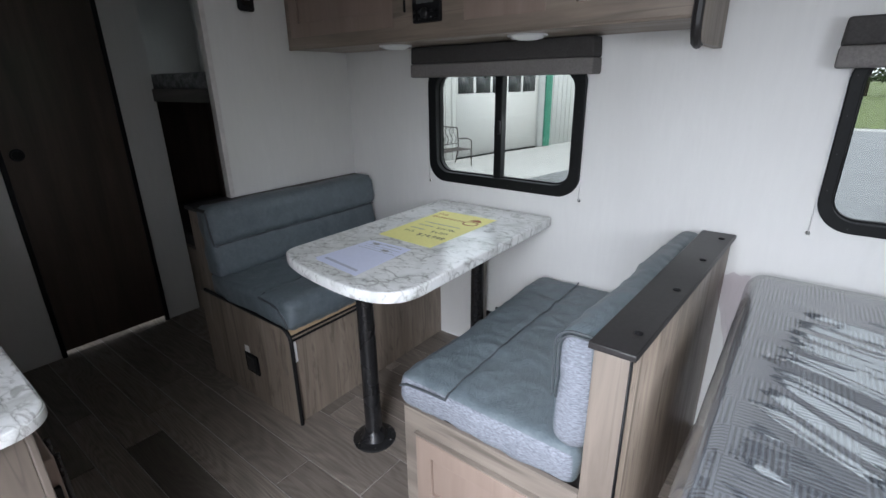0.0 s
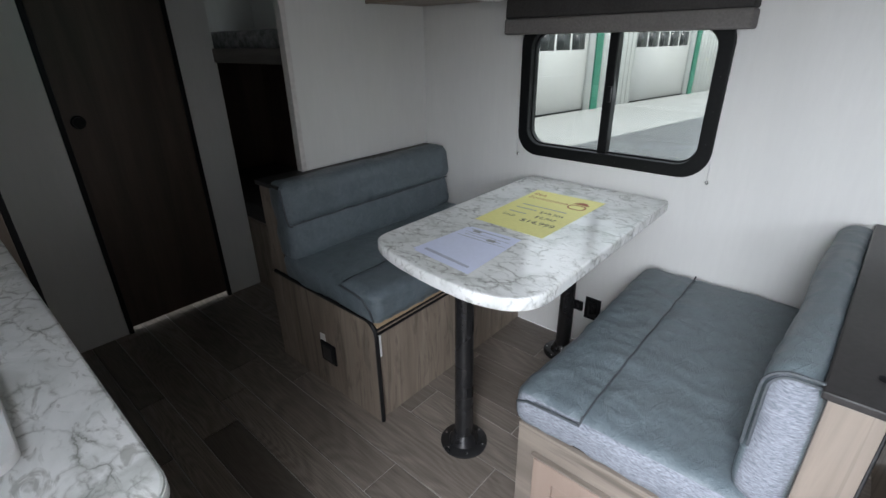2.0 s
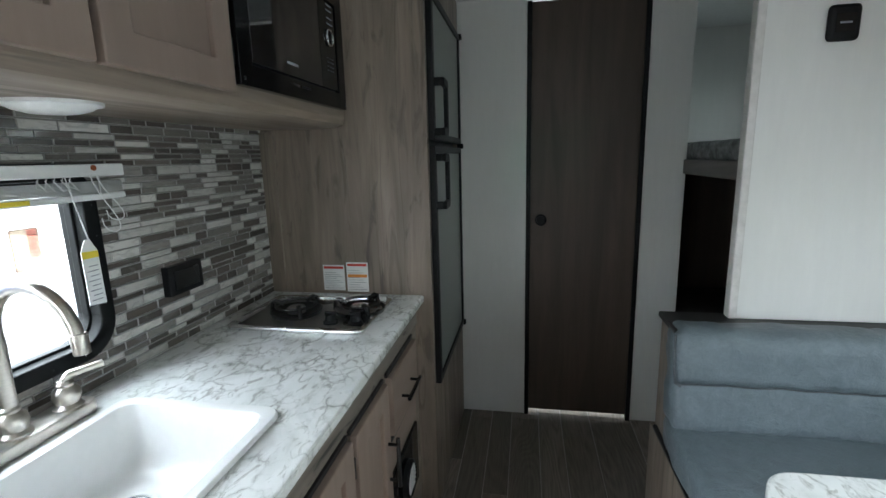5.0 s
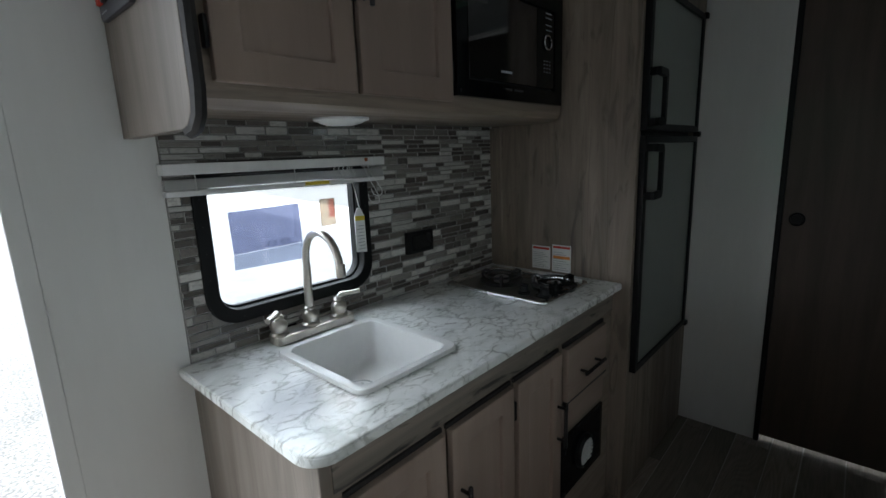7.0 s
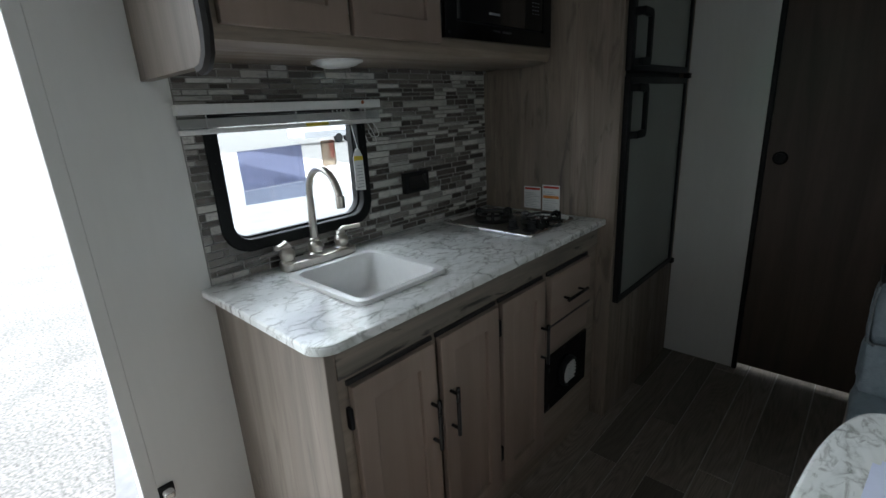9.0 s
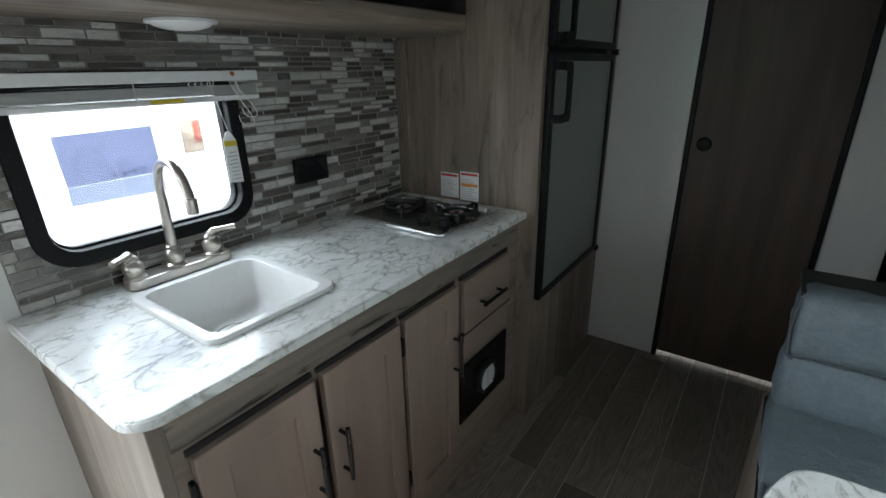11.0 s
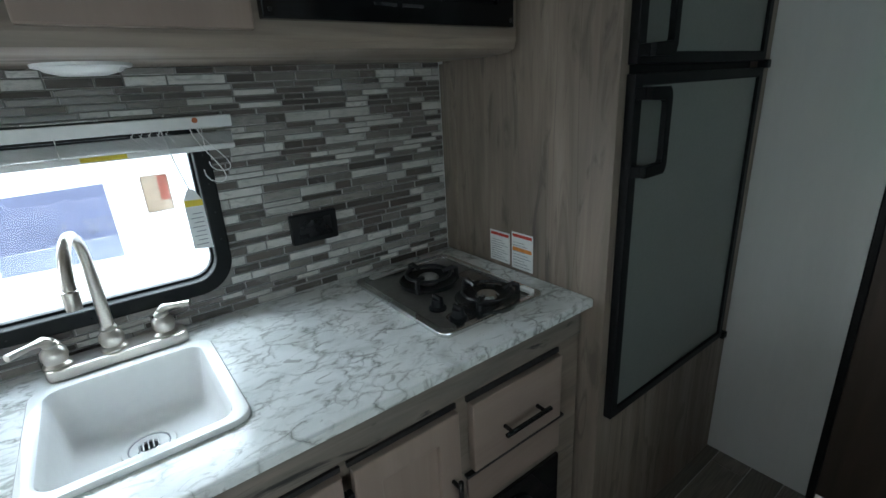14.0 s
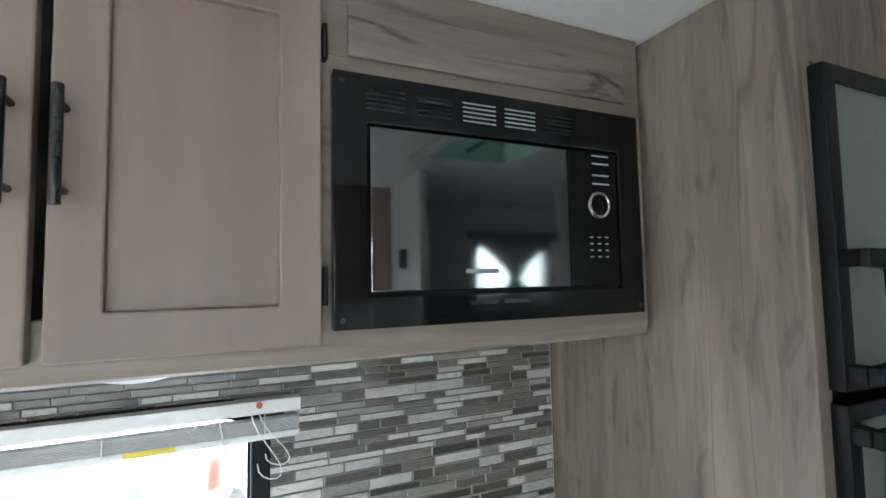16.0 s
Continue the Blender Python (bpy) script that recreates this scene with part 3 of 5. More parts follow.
for i in range(41):
    u = -1 + i / 20
    col = []
    for j in range(21):
        v = j / 20
        half = 0.36 if v > 0.90 else 0.035 + 0.26 * (abs(v - 0.38) / 0.5) ** 1.3
        col.append(bm.verts.new((-3.07 + u * half, NORTH - 0.035 - 0.010 * math.cos(i * 1.9), 1.44 + 0.47 * v)))
    cols.append(col)
for a, b in zip(cols, cols[1:]):
    for j in range(20):
        bm.faces.new((a[j], b[j], b[j + 1], a[j + 1]))
part("drape", soft(bm), DARK_CLOTH, bunk_curtain)
part("tie", box(-3.11, -3.03, NORTH - 0.05, NORTH - 0.02, 1.60, 1.622, 0.006), DARK_CLOTH, bunk_curtain)
part("rod", rod((-3.44, NORTH - 0.035, 1.915), (-2.70, NORTH - 0.035, 1.915), 0.008, seg=10), BLACK, bunk_curtain)


def valance(w, label):
    x0, x1 = w[0] - 0.042, w[1] + 0.046
    e = thing("window_valance", ((x0 + x1) / 2, NORTH - 0.05, w[2] + 0.5), label, "valance", "window valances")
    part("upper_band", plate([(x0, 1.443), (x1, 1.443), (x1 - 0.004, 1.517), (x0 + 0.004, 1.517)], "y", NORTH - 0.09, NORTH, (), 0.008), DARK_CLOTH, e)
    part("lower_band", plate([(x0 - 0.002, 1.384), (x1 + 0.002, 1.384), (x1 + 0.001, 1.443), (x0 - 0.001, 1.443)], "y", NORTH - 0.093, NORTH, (), 0.008), TAUPE_CLOTH, e, "taupe lower band")
    for x in (w[0] - 0.003, w[1] + 0.004):
        part("guide_string", rod((x, NORTH - 0.012, 0.88), (x, NORTH - 0.012, 1.39), 0.0011, seg=6), WHITE_PLASTIC, e)
        part("string_clip", lathe([(0.0, 0.0), (0.007, 0.001), (0.007, 0.006), (0.003, 0.010), (0.0, 0.011)], 0, 0, 12), STEEL, e).data.transform(pose(x, NORTH, 0.879, 90, 0, 0))
    return e


valance(WIN_N, "charcoal padded window valance with a taupe lower band")
valance(WIN_N2, "charcoal padded window valance above the bed window")

# ---- dinette: far bench against the partition ----
bench = thing("dinette_bench", (-1.75, 1.45, 0), "built-in dinette bench of grey-brown wood with plywood seat", "bench")
part("end_panel", plate(rounded(-2.155, -1.462, 0.0, 0.447, (0, 0, 0.05, 0)), "y", 0.955, 0.972, (), 0.001), WOOD, bench)
edge = [(-1.458, 0.963, 0.0), (-1.458, 0.963, 0.39), (-1.464, 0.963, 0.42), (-1.484, 0.963, 0.44), (-1.515, 0.963, 0.45), (-2.12, 0.963, 0.452)]
part("edge_trim", tube(edge, 0.009, 6), BLACK, bench, "black rubber edge trim")
part("front_panel", box(-1.487, -1.470, 0.972, NORTH, 0.0, 0.393), WOOD, bench)
part("seat_board", box(-2.0, -1.460, 0.972, NORTH, 0.424, 0.446, 0.002), PLY, bench, "bare plywood seat board")
part("front_strip", box(-1.480, -1.464, 0.972, NORTH, 0.403, 0.414, 0.002), WOOD, bench)
for z in (0.394, 0.414):
    part("black_rail", box(-1.478, -1.459, 0.972, NORTH, z, z + 0.009, 0.002), BLACK, bench, "black rubber rail")
part("back_panel", box(-2.14, -2.035, 0.968, NORTH, 0.0, 0.835), WOOD, bench)
part("top_cap", box(-2.165, -1.985, 0.962, NORTH - 0.003, 0.838, 0.857, 0.004), DARK_BOARD, bench, "dark cap board")
part("corner_post", box(-1.482, -1.457, 0.9725, 0.985, 0.30, 0.392, 0.002), PRINT_WHITE, bench)


def puffed(c, seed):
    """How far stuffing lifts a cushion's cover at a place."""
    return 0.008 * noise.noise(Vector((c[0] * 5 + seed, c[1] * 4, c[2] * 6))) + 0.003 * noise.noise(Vector((c[0] * 17, c[1] * 11 + seed, c[2] * 17)))


def cushion(name, x0, x1, y0, y1, z0, z1, r, label, lean=0.0, seed=0, seam=None, ends=None, flap=0.0, skew=0.0):
    """A boxed cushion of leatherette with heathered cloth ends; seam is the place of a stitched line along it."""
    bm = bmesh.new()
    nx, ny, nz = max(6, int((x1 - x0) / 0.014)), max(8, int((y1 - y0) / 0.011)), max(6, int((z1 - z0) / 0.014))
    box(x0, x1, y0, y1, z0, z1, 0, 1, bm)
    for cuts, axis in ((nx, 0), (ny, 1), (nz, 2)):
        es = [e for e in bm.edges if abs((e.verts[1].co - e.verts[0].co).normalized()[axis]) > 0.99]
        bmesh.ops.subdivide_edges(bm, edges=es, cuts=cuts, use_grid_fill=True)
    lo, hi = Vector((x0, y0, z0)), Vector((x1, y1, z1))
    for f in bm.faces:
        f.material_index = 1 if f.calc_center_median().y < y0 + 0.004 else 0
    flat = lean == 0.0
    for v in bm.verts:
        c = v.co
        q = Vector([min(max(c[k], lo[k] + r), hi[k] - r) for k in range(3)])
        d = c - q
        if d.length > r:
            c = q + d.normalized() * r
        lift = puffed(c, seed)
        if seam is not None and c.y > y0 + 0.004:
            gap = abs((c.x if flat else c.z) - seam)
            lift -= 0.007 * math.exp(-(gap / 0.014) ** 2)
            lift += 0.010 * math.exp(-gap / 0.10) * noise.noise(Vector((c.y * 14, gap * 5, seed)))
            lift += 0.0035 * math.exp(-gap / 0.05) * noise.noise(Vector((c.y * 42, gap * 12, seed + 2)))
            past = (c.x if flat else c.z) - seam
            lift += flap * min(1.0, max(0.0, past / 0.02)) * min(1.0, max(0.0, (c.y - y0 - 0.006) / 0.025))
        lift += 0.0036 * (1 - min(1.0, 4 * abs(noise.noise(Vector((c.x * 10 + seed, c.y * 13, c.z * 10))))))
        lift += 0.0016 * noise.noise(Vector((c.x * 30 + seed, c.y * 38, c.z * 30)))
        d = c - q
        if d.length > 1e-6:
            c = c + d.normalized() * lift
        v.co = c + Vector((lean * (c.z - z0) + skew * (c.y - y0), 0, 0))
    e = thing(name, ((x0 + x1) / 2, (y0 + y1) / 2, z0), label, "cushion", "dinette cushions")
    part("cover", soft(bm), [LEATHER, ends or HEATHER], e)
    if seam is not None:
        line = []
        for k in range(70):
            y = y0 + 0.02 + (y1 - y0 - 0.03) * k / 69
            wrinkle = 0.010 * noise.noise(Vector((y * 14, 0, seed))) - 0.0008
            if flat:
                c = (seam, y, z1)
                line.append((seam, y, z1 + puffed(c, seed) + wrinkle))
            else:
                c = (x1, y, seam)
                line.append((x1 + puffed(c, seed) + wrinkle + lean * (seam - z0), y, seam))
        part("piping", tube(line, 0.0027, 6), PIPING, e, "dark piping")
    return e


seat_a = cushion("seat_cushion", -2.035, -1.452, 0.955, NORTH - 0.012, 0.447, 0.558, 0.028, "blue-grey leatherette seat cushion with dark piping", seed=3, seam=-1.64, ends=LEATHER, flap=0.012)
part("piping", tube([(-1.64, 0.957, 0.547), (-1.55, 0.953, 0.545), (-1.50, 0.952, 0.535), (-1.470, 0.954, 0.50), (-1.463, 0.96, 0.456)], 0.0045, 6), PIPING, seat_a, "dark piping")
back_a = cushion("back_cushion", -2.032, -1.925, 0.958, NORTH - 0.012, 0.55, 0.853, 0.03, "blue-grey leatherette back cushion with a stitched fold", lean=-0.12, seed=9, seam=0.70, ends=LEATHER, flap=0.012)
part("piping", tube([(-1.972, 0.962, 0.848), (-1.957, 0.957, 0.80), (-1.946, 0.957, 0.74), (-1.940, 0.960, 0.706), (-1.936, 0.975, 0.698)], 0.0045, 6), PIPING, back_a, "dark piping")

# ---- dinette: near bench with the high back ----
bench_b = thing("dinette_bench", (-0.53, 1.45, 0), "built-in dinette bench with pale oak end and dark-capped back panel", "bench")
part("end_panel", box(-0.842, -0.268, 0.945, 0.962, 0.0, 0.402, 0.002), WOOD_PALE_H, bench_b)
part("front_panel", box(-0.842, -0.825, 0.962, NORTH, 0.0, 0.402), WOOD, bench_b)
part("seat_board", box(-0.824, -0.268, 0.963, NORTH, 0.376, 0.391), DARK_BOARD, bench_b)
part("end_post", box(-0.266, -0.186, 0.940, 0.958, 0.0, 0.816, 0.002), WOOD_PALE, bench_b, "pale oak end post")
part("back_panel", plate([(-0.262, 0.958), (-0.188, 0.958), (-0.135, NORTH), (-0.218, NORTH)], "z", 0.0, 0.816), WOOD, bench_b)
part("edge_strip", rod((-0.187, 0.942, 0.0), (-0.187, 0.942, 0.815), 0.0035, seg=6), BLACK, bench_b)
cap = part("cap_board", plate([(-0.278, 0.932), (-0.176, 0.932), (-0.122, NORTH - 0.003), (-0.232, NORTH - 0.003)], "z", 0.819, 0.836, (), 0.004), DARK_BOARD, bench_b, "dark brown cap board")
for y in (1.03, 1.32, 1.60, 1.86):
    part("bolt_cap", lathe([(0.0, 0.836), (0.010, 0.836), (0.010, 0.839), (0.006, 0.841), (0.0, 0.8415)], -0.205 + 0.05 * (y - 0.94), y, 14), BLACK, cap)
shaker(bench_b, -0.78, -0.33, 0.06, 0.325, 0.925, -1, "access_door", "framed access door in the bench end", 0.06, MAPLE)
part("door_rail", box(-0.79, -0.32, 0.928, 0.945, 0.326, 0.330, 0.001), WOOD_PALE_H, bench_b)
bar_pull(bench_b, (-0.63, 0.925, 0.11), (-0.55, 0.925, 0.11), -1)
seat_b = cushion("seat_cushion", -0.862, -0.275, 0.938, NORTH - 0.012, 0.392, 0.515, 0.044, "blue-grey leatherette seat cushion with pale heathered ends", seed=21, seam=-0.672)
part("piping", tube([(-0.672, 0.958, 0.514), (-0.672, 0.940, 0.499), (-0.74, 0.937, 0.499), (-0.815, 0.938, 0.492), (-0.850, 0.943, 0.472)], 0.0045, 6), PIPING, seat_b, "dark piping")
back_b = cushion("back_cushion", -0.358, -0.263, 0.950, NORTH - 0.012, 0.505, 0.836, 0.045, "blue-grey leatherette back cushion with pale heathered ends", seed=33, skew=0.045)
for q in (0.0, 0.010):
    arch = [(-0.3585 + q, 0.953, 0.65), (-0.3585 + q, 0.951, 0.778)] + [(-0.312 - (0.0465 - q) * math.cos(a), 0.951, 0.791 + (0.046 - q) * math.sin(a)) for a in [k * math.pi / 16 for k in range(1, 9)]] + [(-0.275, 0.951, 0.837 - q)]
    part("piping", tube(arch, 0.0032, 6), PIPING, back_b, "dark piping")

# ---- table ----
def table_outline():
    """Square towards the window, a slanting bow at the free end."""
    pts = [(-1.430, 1.04), (-1.426, 0.995), (-1.404, 0.960), (-1.350, 0.934), (-1.270, 0.912), (-1.180, 0.898), (-1.090, 0.889), (-1.000, 0.886), (-0.935, 0.894), (-0.880, 0.914), (-0.842, 0.948), (-0.822, 0.995), (-0.817, 1.05)]
    out = []
    for i in range(len(pts) - 1):
        p0, p1, p2, p3 = (Vector(pts[min(max(k, 0), len(pts) - 1)]) for k in (i - 1, i, i + 1, i + 2))
        for k in range(4):
            t = k / 4
            q = 0.5 * (2 * p1 + (p2 - p0) * t + (2 * p0 - 5 * p1 + 4 * p2 - p3) * t * t + (3 * p1 - p0 - 3 * p2 + p3) * t ** 3)
            out.append((q.x, q.y))
    return out + [pts[-1], (-0.817, 1.905), (-0.822, 1.918), (-0.837, 1.925), (-1.410, 1.925), (-1.425, 1.918), (-1.430, 1.905)]


table = thing("dinette_table", (-1.12, 1.4, 0), "marble-laminate dinette table on two black pedestal legs", "table")
part("tabletop", plate(table_outline(), "z", 0.754, 0.793, (), 0.006), MARBLE, table)
for lx, y in ((-1.155, 1.092), (-1.14, 1.818)):
    part("leg", rod((lx, y, 0.015), (lx, y, 0.752), 0.034, 0.030, 24), BLACK_STEEL, table, "black steel tube leg")
    fl = part("floor_flange", lathe([(0.0, 0.0), (0.086, 0.0), (0.086, 0.006), (0.080, 0.010), (0.055, 0.014), (0.044, 0.035), (0.036, 0.05), (0.034, 0.05)], lx, y), BLACK_STEEL, table, "black floor flange")
    part("top_flange", lathe([(0.034, 0.72), (0.045, 0.735), (0.08, 0.746), (0.08, 0.752), (0.0, 0.752)], lx, y), BLACK_STEEL, table)
    for k in range(6):
        a = k * math.pi / 3 + 0.3
        part("screw", lathe([(0.0, 0.009), (0.0045, 0.009), (0.004, 0.0125), (0.0, 0.013)], lx + 0.072 * math.cos(a), y + 0.072 * math.sin(a), 8), CHROME, fl, "steel screw")

# papers on the table
sheet = thing("price_sheet", (-1.14, 1.515, 0.7935), "pale yellow printed price sheet lying on the table", "paper")
part("sheet", plate([(-1.276, 1.303), (-1.004, 1.292), (-0.992, 1.738), (-1.283, 1.735)], "z", 0.7936, 0.7944), PAPER_YELLOW, sheet)
Z = 0.7948
letters("price", "SALE", 0.024, (-1.235, 1.405, Z), PRINT_BLACK, sheet)
letters("price", "$14,999", 0.040, (-1.150, 1.382, Z), PRINT_BLACK, sheet)
letters("price", "$4,707", 0.029, (-1.125, 1.440, Z), PRINT_BLACK, sheet)
letters("price", "$19,706", 0.029, (-1.135, 1.490, Z), PRINT_BLACK, sheet)
for x0, x1, y in ((-1.235, -1.165, 1.452), (-1.235, -1.150, 1.502), (-1.235, -1.055, 1.545)):
    part("print_line", box(x0, x1, y, y + 0.005, 0.7944, Z), PRINT_GREY, sheet)
for x0, n, y in ((-1.262, 3, 1.672), (-1.262, 9, 1.628)):
    for k in range(n):
        a, h = x0 + k * 0.019, 0.028 if k == 0 else 0.019
        part("title_stroke", plate(rounded(a, a + 0.012, y, y + h, 0.0055, 3), "z", 0.7944, Z, [rounded(a + 0.0022, a + 0.0098, y + 0.0022, y + h - 0.0022, 0.0035, 2)[::-1]]), PRINT_RUST, sheet)
part("logo_roof", plate([(-1.085, 1.662), (-1.022, 1.662), (-1.038, 1.684), (-1.053, 1.690), (-1.070, 1.683)], "z", 0.7944, Z), PRINT_RUST, sheet)
part("logo_disc", plate(rounded(-1.09, -1.02, 1.60, 1.655, 0.025, 5), "z", 0.7944, Z, [rounded(-1.084, -1.026, 1.606, 1.649, 0.020, 5)[::-1]]), PRINT_RUST, sheet)
forms = thing("paper_form", (-1.145, 1.1, 0.7935), "loose bluish-white printed forms lying on the table", "paper")
part("sheet", plate([(-1.268, 0.985), (-1.035, 0.958), (-1.052, 1.232), (-1.248, 1.226)], "z", 0.7936, 0.7942), PAPER_WHITE, forms)
part("sheet", plate([(-1.254, 0.974), (-1.030, 0.950), (-1.047, 1.240), (-1.239, 1.234)], "z", 0.7943, 0.7949), PAPER_WHITE, forms)
for x0, x1, y, h in ((-1.23, -1.06, 1.19, 0.002), (-1.22, -1.08, 1.172, 0.002), (-1.21, -1.18, 1.20, 0.014), (-1.13, -1.10, 1.165, 0.016), (-1.235, -1.05, 1.155, 0.002), (-1.225, -1.075, 1.215, 0.004)):
    part("print_line", box(x0, x1, y, y + h, 0.7949, 0.7952), PRINT_GREY, forms)
part("print_band", plate([(-1.237, 0.998), (-1.055, 0.978), (-1.056, 0.990), (-1.237, 1.012)], "z", 0.7949, 0.7952), speckled("grey_blue_band", (0.42, 0.45, 0.56), 0.7), forms)

# ---- overhead cabinet above the dinette ----
upper_n = thing("overhead_cabinet", (-1.2, 1.78, 1.52), "overhead cabinet of grey-brown wood with framed doors and an open end", "cabinet")
part("bottom_board", box(-2.104, -0.300, 1.597, NORTH - 0.002, 1.520, 1.536, 0.003), WOOD_H, upper_n)
fx0, fx1, fz0, fz1 = -2.104, -0.300, 1.522, TOP - 0.003
holes = [rect(-2.05, -1.42, 1.60, 2.05)[::-1], rect(-1.03, -0.75, 1.60, 2.05)[::-1], rect(-0.635, -0.315, 1.590, 2.06)[::-1]]
part("face_frame", plate(rect(fx0, fx1, fz0, fz1), "y", 1.577, 1.597, holes), WOOD_H, upper_n)
shaker(upper_n, -2.075, -1.402, 1.572, 2.085, 1.575, -1, "door", "", 0.06)
shaker(upper_n, -1.055, -0.735, 1.572, 2.085, 1.575, -1, "door", "", 0.06)
part("end_panel", plate(rounded(1.567, NORTH - 0.002, 1.455, TOP - 0.003, (0.05, 0, 0, 0), 6), "x", -0.299, -0.272, (), 0.002), WOOD, upper_n)
part("edge_trim", tube([(-0.286, 1.571, TOP - 0.005), (-0.286, 1.565, 1.80), (-0.286, 1.565, 1.51), (-0.286, 1.572, 1.478), (-0.286, 1.587, 1.460), (-0.286, 1.620, 1.453)], 0.014, 8), DARK_BOARD, upper_n, "dark rounded edge trim")
part("divider", box(-0.66, -0.645, 1.597, NORTH - 0.002, 1.536, TOP - 0.003), WALL, upper_n)
part("lip", tube([(-2.104, 1.581, 1.523), (-0.305, 1.581, 1.523)], 0.006, 8), WOOD_H, upper_n)
for x in (-1.335, -0.70):
    part("hinge", box(x - 0.004, x + 0.004, 1.569, 1.577, 1.62, 1.665, 0.002), BLACK, upper_n)

radio = thing("stereo_unit", (-1.215, 1.575, 1.575), "black wall stereo with a grey display", "stereo")
part("faceplate", box(-1.282, -1.150, 1.555, 1.577, 1.575, 1.705, 0.006), BLACK, radio)
part("display", box(-1.258, -1.178, 1.5535, 1.556, 1.640, 1.678), SCREEN, radio, "grey display")
part("knob", lathe([(0.0, 0.0), (0.018, 0.0), (0.018, 0.012), (0.012, 0.016), (0.0, 0.016)], 0, 0, 20), BLACK_STEEL, radio).data.transform(pose(-1.216, 1.555, 1.606, 90, 0, 0))
for x in (-1.268, -1.245, -1.187, -1.164):
    for z in (1.590, 1.612):
        part("button", box(x - 0.007, x + 0.007, 1.552, 1.556, z - 0.004, z + 0.004, 0.001), BLACK_STEEL, radio)
part("print_line", box(-1.235, -1.205, 1.5532, 1.555, 1.690, 1.694), PRINT_WHITE, radio)


def puck(x, y, z, label):
    e = thing("ceiling_light", (x, y, z), label, "light", "round surface lights")
    part("lens", lathe([(0.0, z - 0.020), (0.035, z - 0.0185), (0.055, z - 0.013), (0.066, z - 0.005), (0.067, z)], x, y), LENS, e, "frosted white lens")
    part("rim", lathe([(0.067, z - 0.007), (0.072, z - 0.006), (0.073, z - 0.0005), (0.0, z - 0.0005)], x, y), WHITE_PLASTIC, e)


puck(-1.54, 1.735, 1.520, "round white surface light under the cabinet, off")
puck(-0.87, 1.715, 1.520, "round white surface light under the cabinet, off")

thermo = thing("thermostat", (-2.105, 1.367, 1.672), "black rectangular wall thermostat on white panel", "thermostat")
part("body", box(-2.105, -2.083, 1.327, 1.407, 1.672, 1.767, 0.013, 3), BLACK, thermo)
part("screen", box(-2.0835, -2.0815, 1.343, 1.391, 1.695, 1.742), GLASS_BLACK, thermo)
part("print_line", box(-2.0818, -2.0808, 1.352, 1.382, 1.716, 1.721), PRINT_GREY, thermo)


def outlet(name, x0, x1, y, z0, z1, out, label, deep=0.009):
    e = thing(name, ((x0 + x1) / 2, y, (z0 + z1) / 2), label, "outlet", "outlets")
    part("cover_plate", box(x0, x1, y, y + out * deep, z0, z1, 0.003), BLACK, e)
    part("socket_face", box(x0 + 0.018, x1 - 0.018, y + out * (deep - 0.001), y + out * (deep + 0.004), z0 + 0.014, z1 - 0.014, 0.002), BLACK_STEEL, e)
    return e


outlet("wall_outlet", -1.105, -1.030, NORTH, 0.150, 0.262, -1, "black wall outlet below the window")
outlet("wall_outlet", -1.160, -1.115, NORTH, 0.175, 0.225, -1, "small black socket below the window")
ot = outlet("bench_outlet", -1.812, -1.716, 0.955, 0.140, 0.236, -1, "black outlet in the bench end with a white tag")
part("tag", plate([(-1.816, 0.225), (-1.775, 0.225), (-1.778, 0.272), (-1.812, 0.268)], "y", 0.9515, 0.9525), LABEL, ot)

# ---- bunk corner ----
bunk = thing("bunk_bed", (-2.9, 1.57, 1.29), "upper bunk with dark edge board and grey mattress", "bunk bed")
part("deck", box(WEST + 0.002, -2.145, 1.245, NORTH - 0.002, 1.285, 1.345, 0.004), DARK_BOARD, bunk)
part("front_edge", box(WEST + 0.002, -2.145, 1.237, 1.245, 1.282, 1.348, 0.003), wood("bunk_edge_wood", (0.10, 0.09, 0.085), (0.17, 0.155, 0.145), "x"), bunk)
bm = box(WEST + 0.03, -2.22, 1.255, NORTH - 0.02, 1.346, 1.425, 0.02, 3)
bmesh.ops.subdivide_edges(bm, edges=[e for e in bm.edges if e.calc_length() > 0.3], cuts=24, use_grid_fill=True)
for v in bm.verts:
    v.co += Vector((0, 0.006, 0.008)) * noise.noise(v.co * 14)
part("mattress", soft(bm), fabric("grey_bunk_cloth", (0.10, 0.105, 0.11), (0.30, 0.31, 0.32), 30, (1, 1, 1), 0.8, 0.5, 0.6), bunk)
lower = thing("lower_bunk", (-2.9, 1.57, 0), "lower bunk with dark base and mattress", "bunk bed")
part("base", box(WEST + 0.014, -2.195, 1.255, NORTH - 0.014, 0.0, 0.42, 0.004), WOOD, lower)
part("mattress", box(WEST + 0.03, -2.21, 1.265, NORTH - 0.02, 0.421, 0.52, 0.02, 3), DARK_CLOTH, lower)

# added dark linings: the deep shade under the bunk is put into their colour
solid("wall_bunk_lower_end", box(WEST, WEST + 0.012, 1.25, NORTH, 0.0, 1.284), BROWN, "dark walnut-coloured panel added to darken the recess below the upper bunk", "wall", "structure")
solid("wall_bunk_lower_back", box(WEST + 0.012, -2.14, NORTH - 0.012, NORTH, 0.0, 1.284), BROWN, "dark walnut-coloured panel added to darken the recess below the upper bunk", "wall", "structure")

# ---- bed at the front, still in its plastic ----
bed = thing("bed", (0.9, 1.2, 0), "bed base with a grey mattress still wrapped in clear plastic", "bed")
part("bed_base", box(-0.01, EAST - 0.02, 0.62, NORTH - 0.002, 0.0, 0.47, 0.004), WOOD, bed)


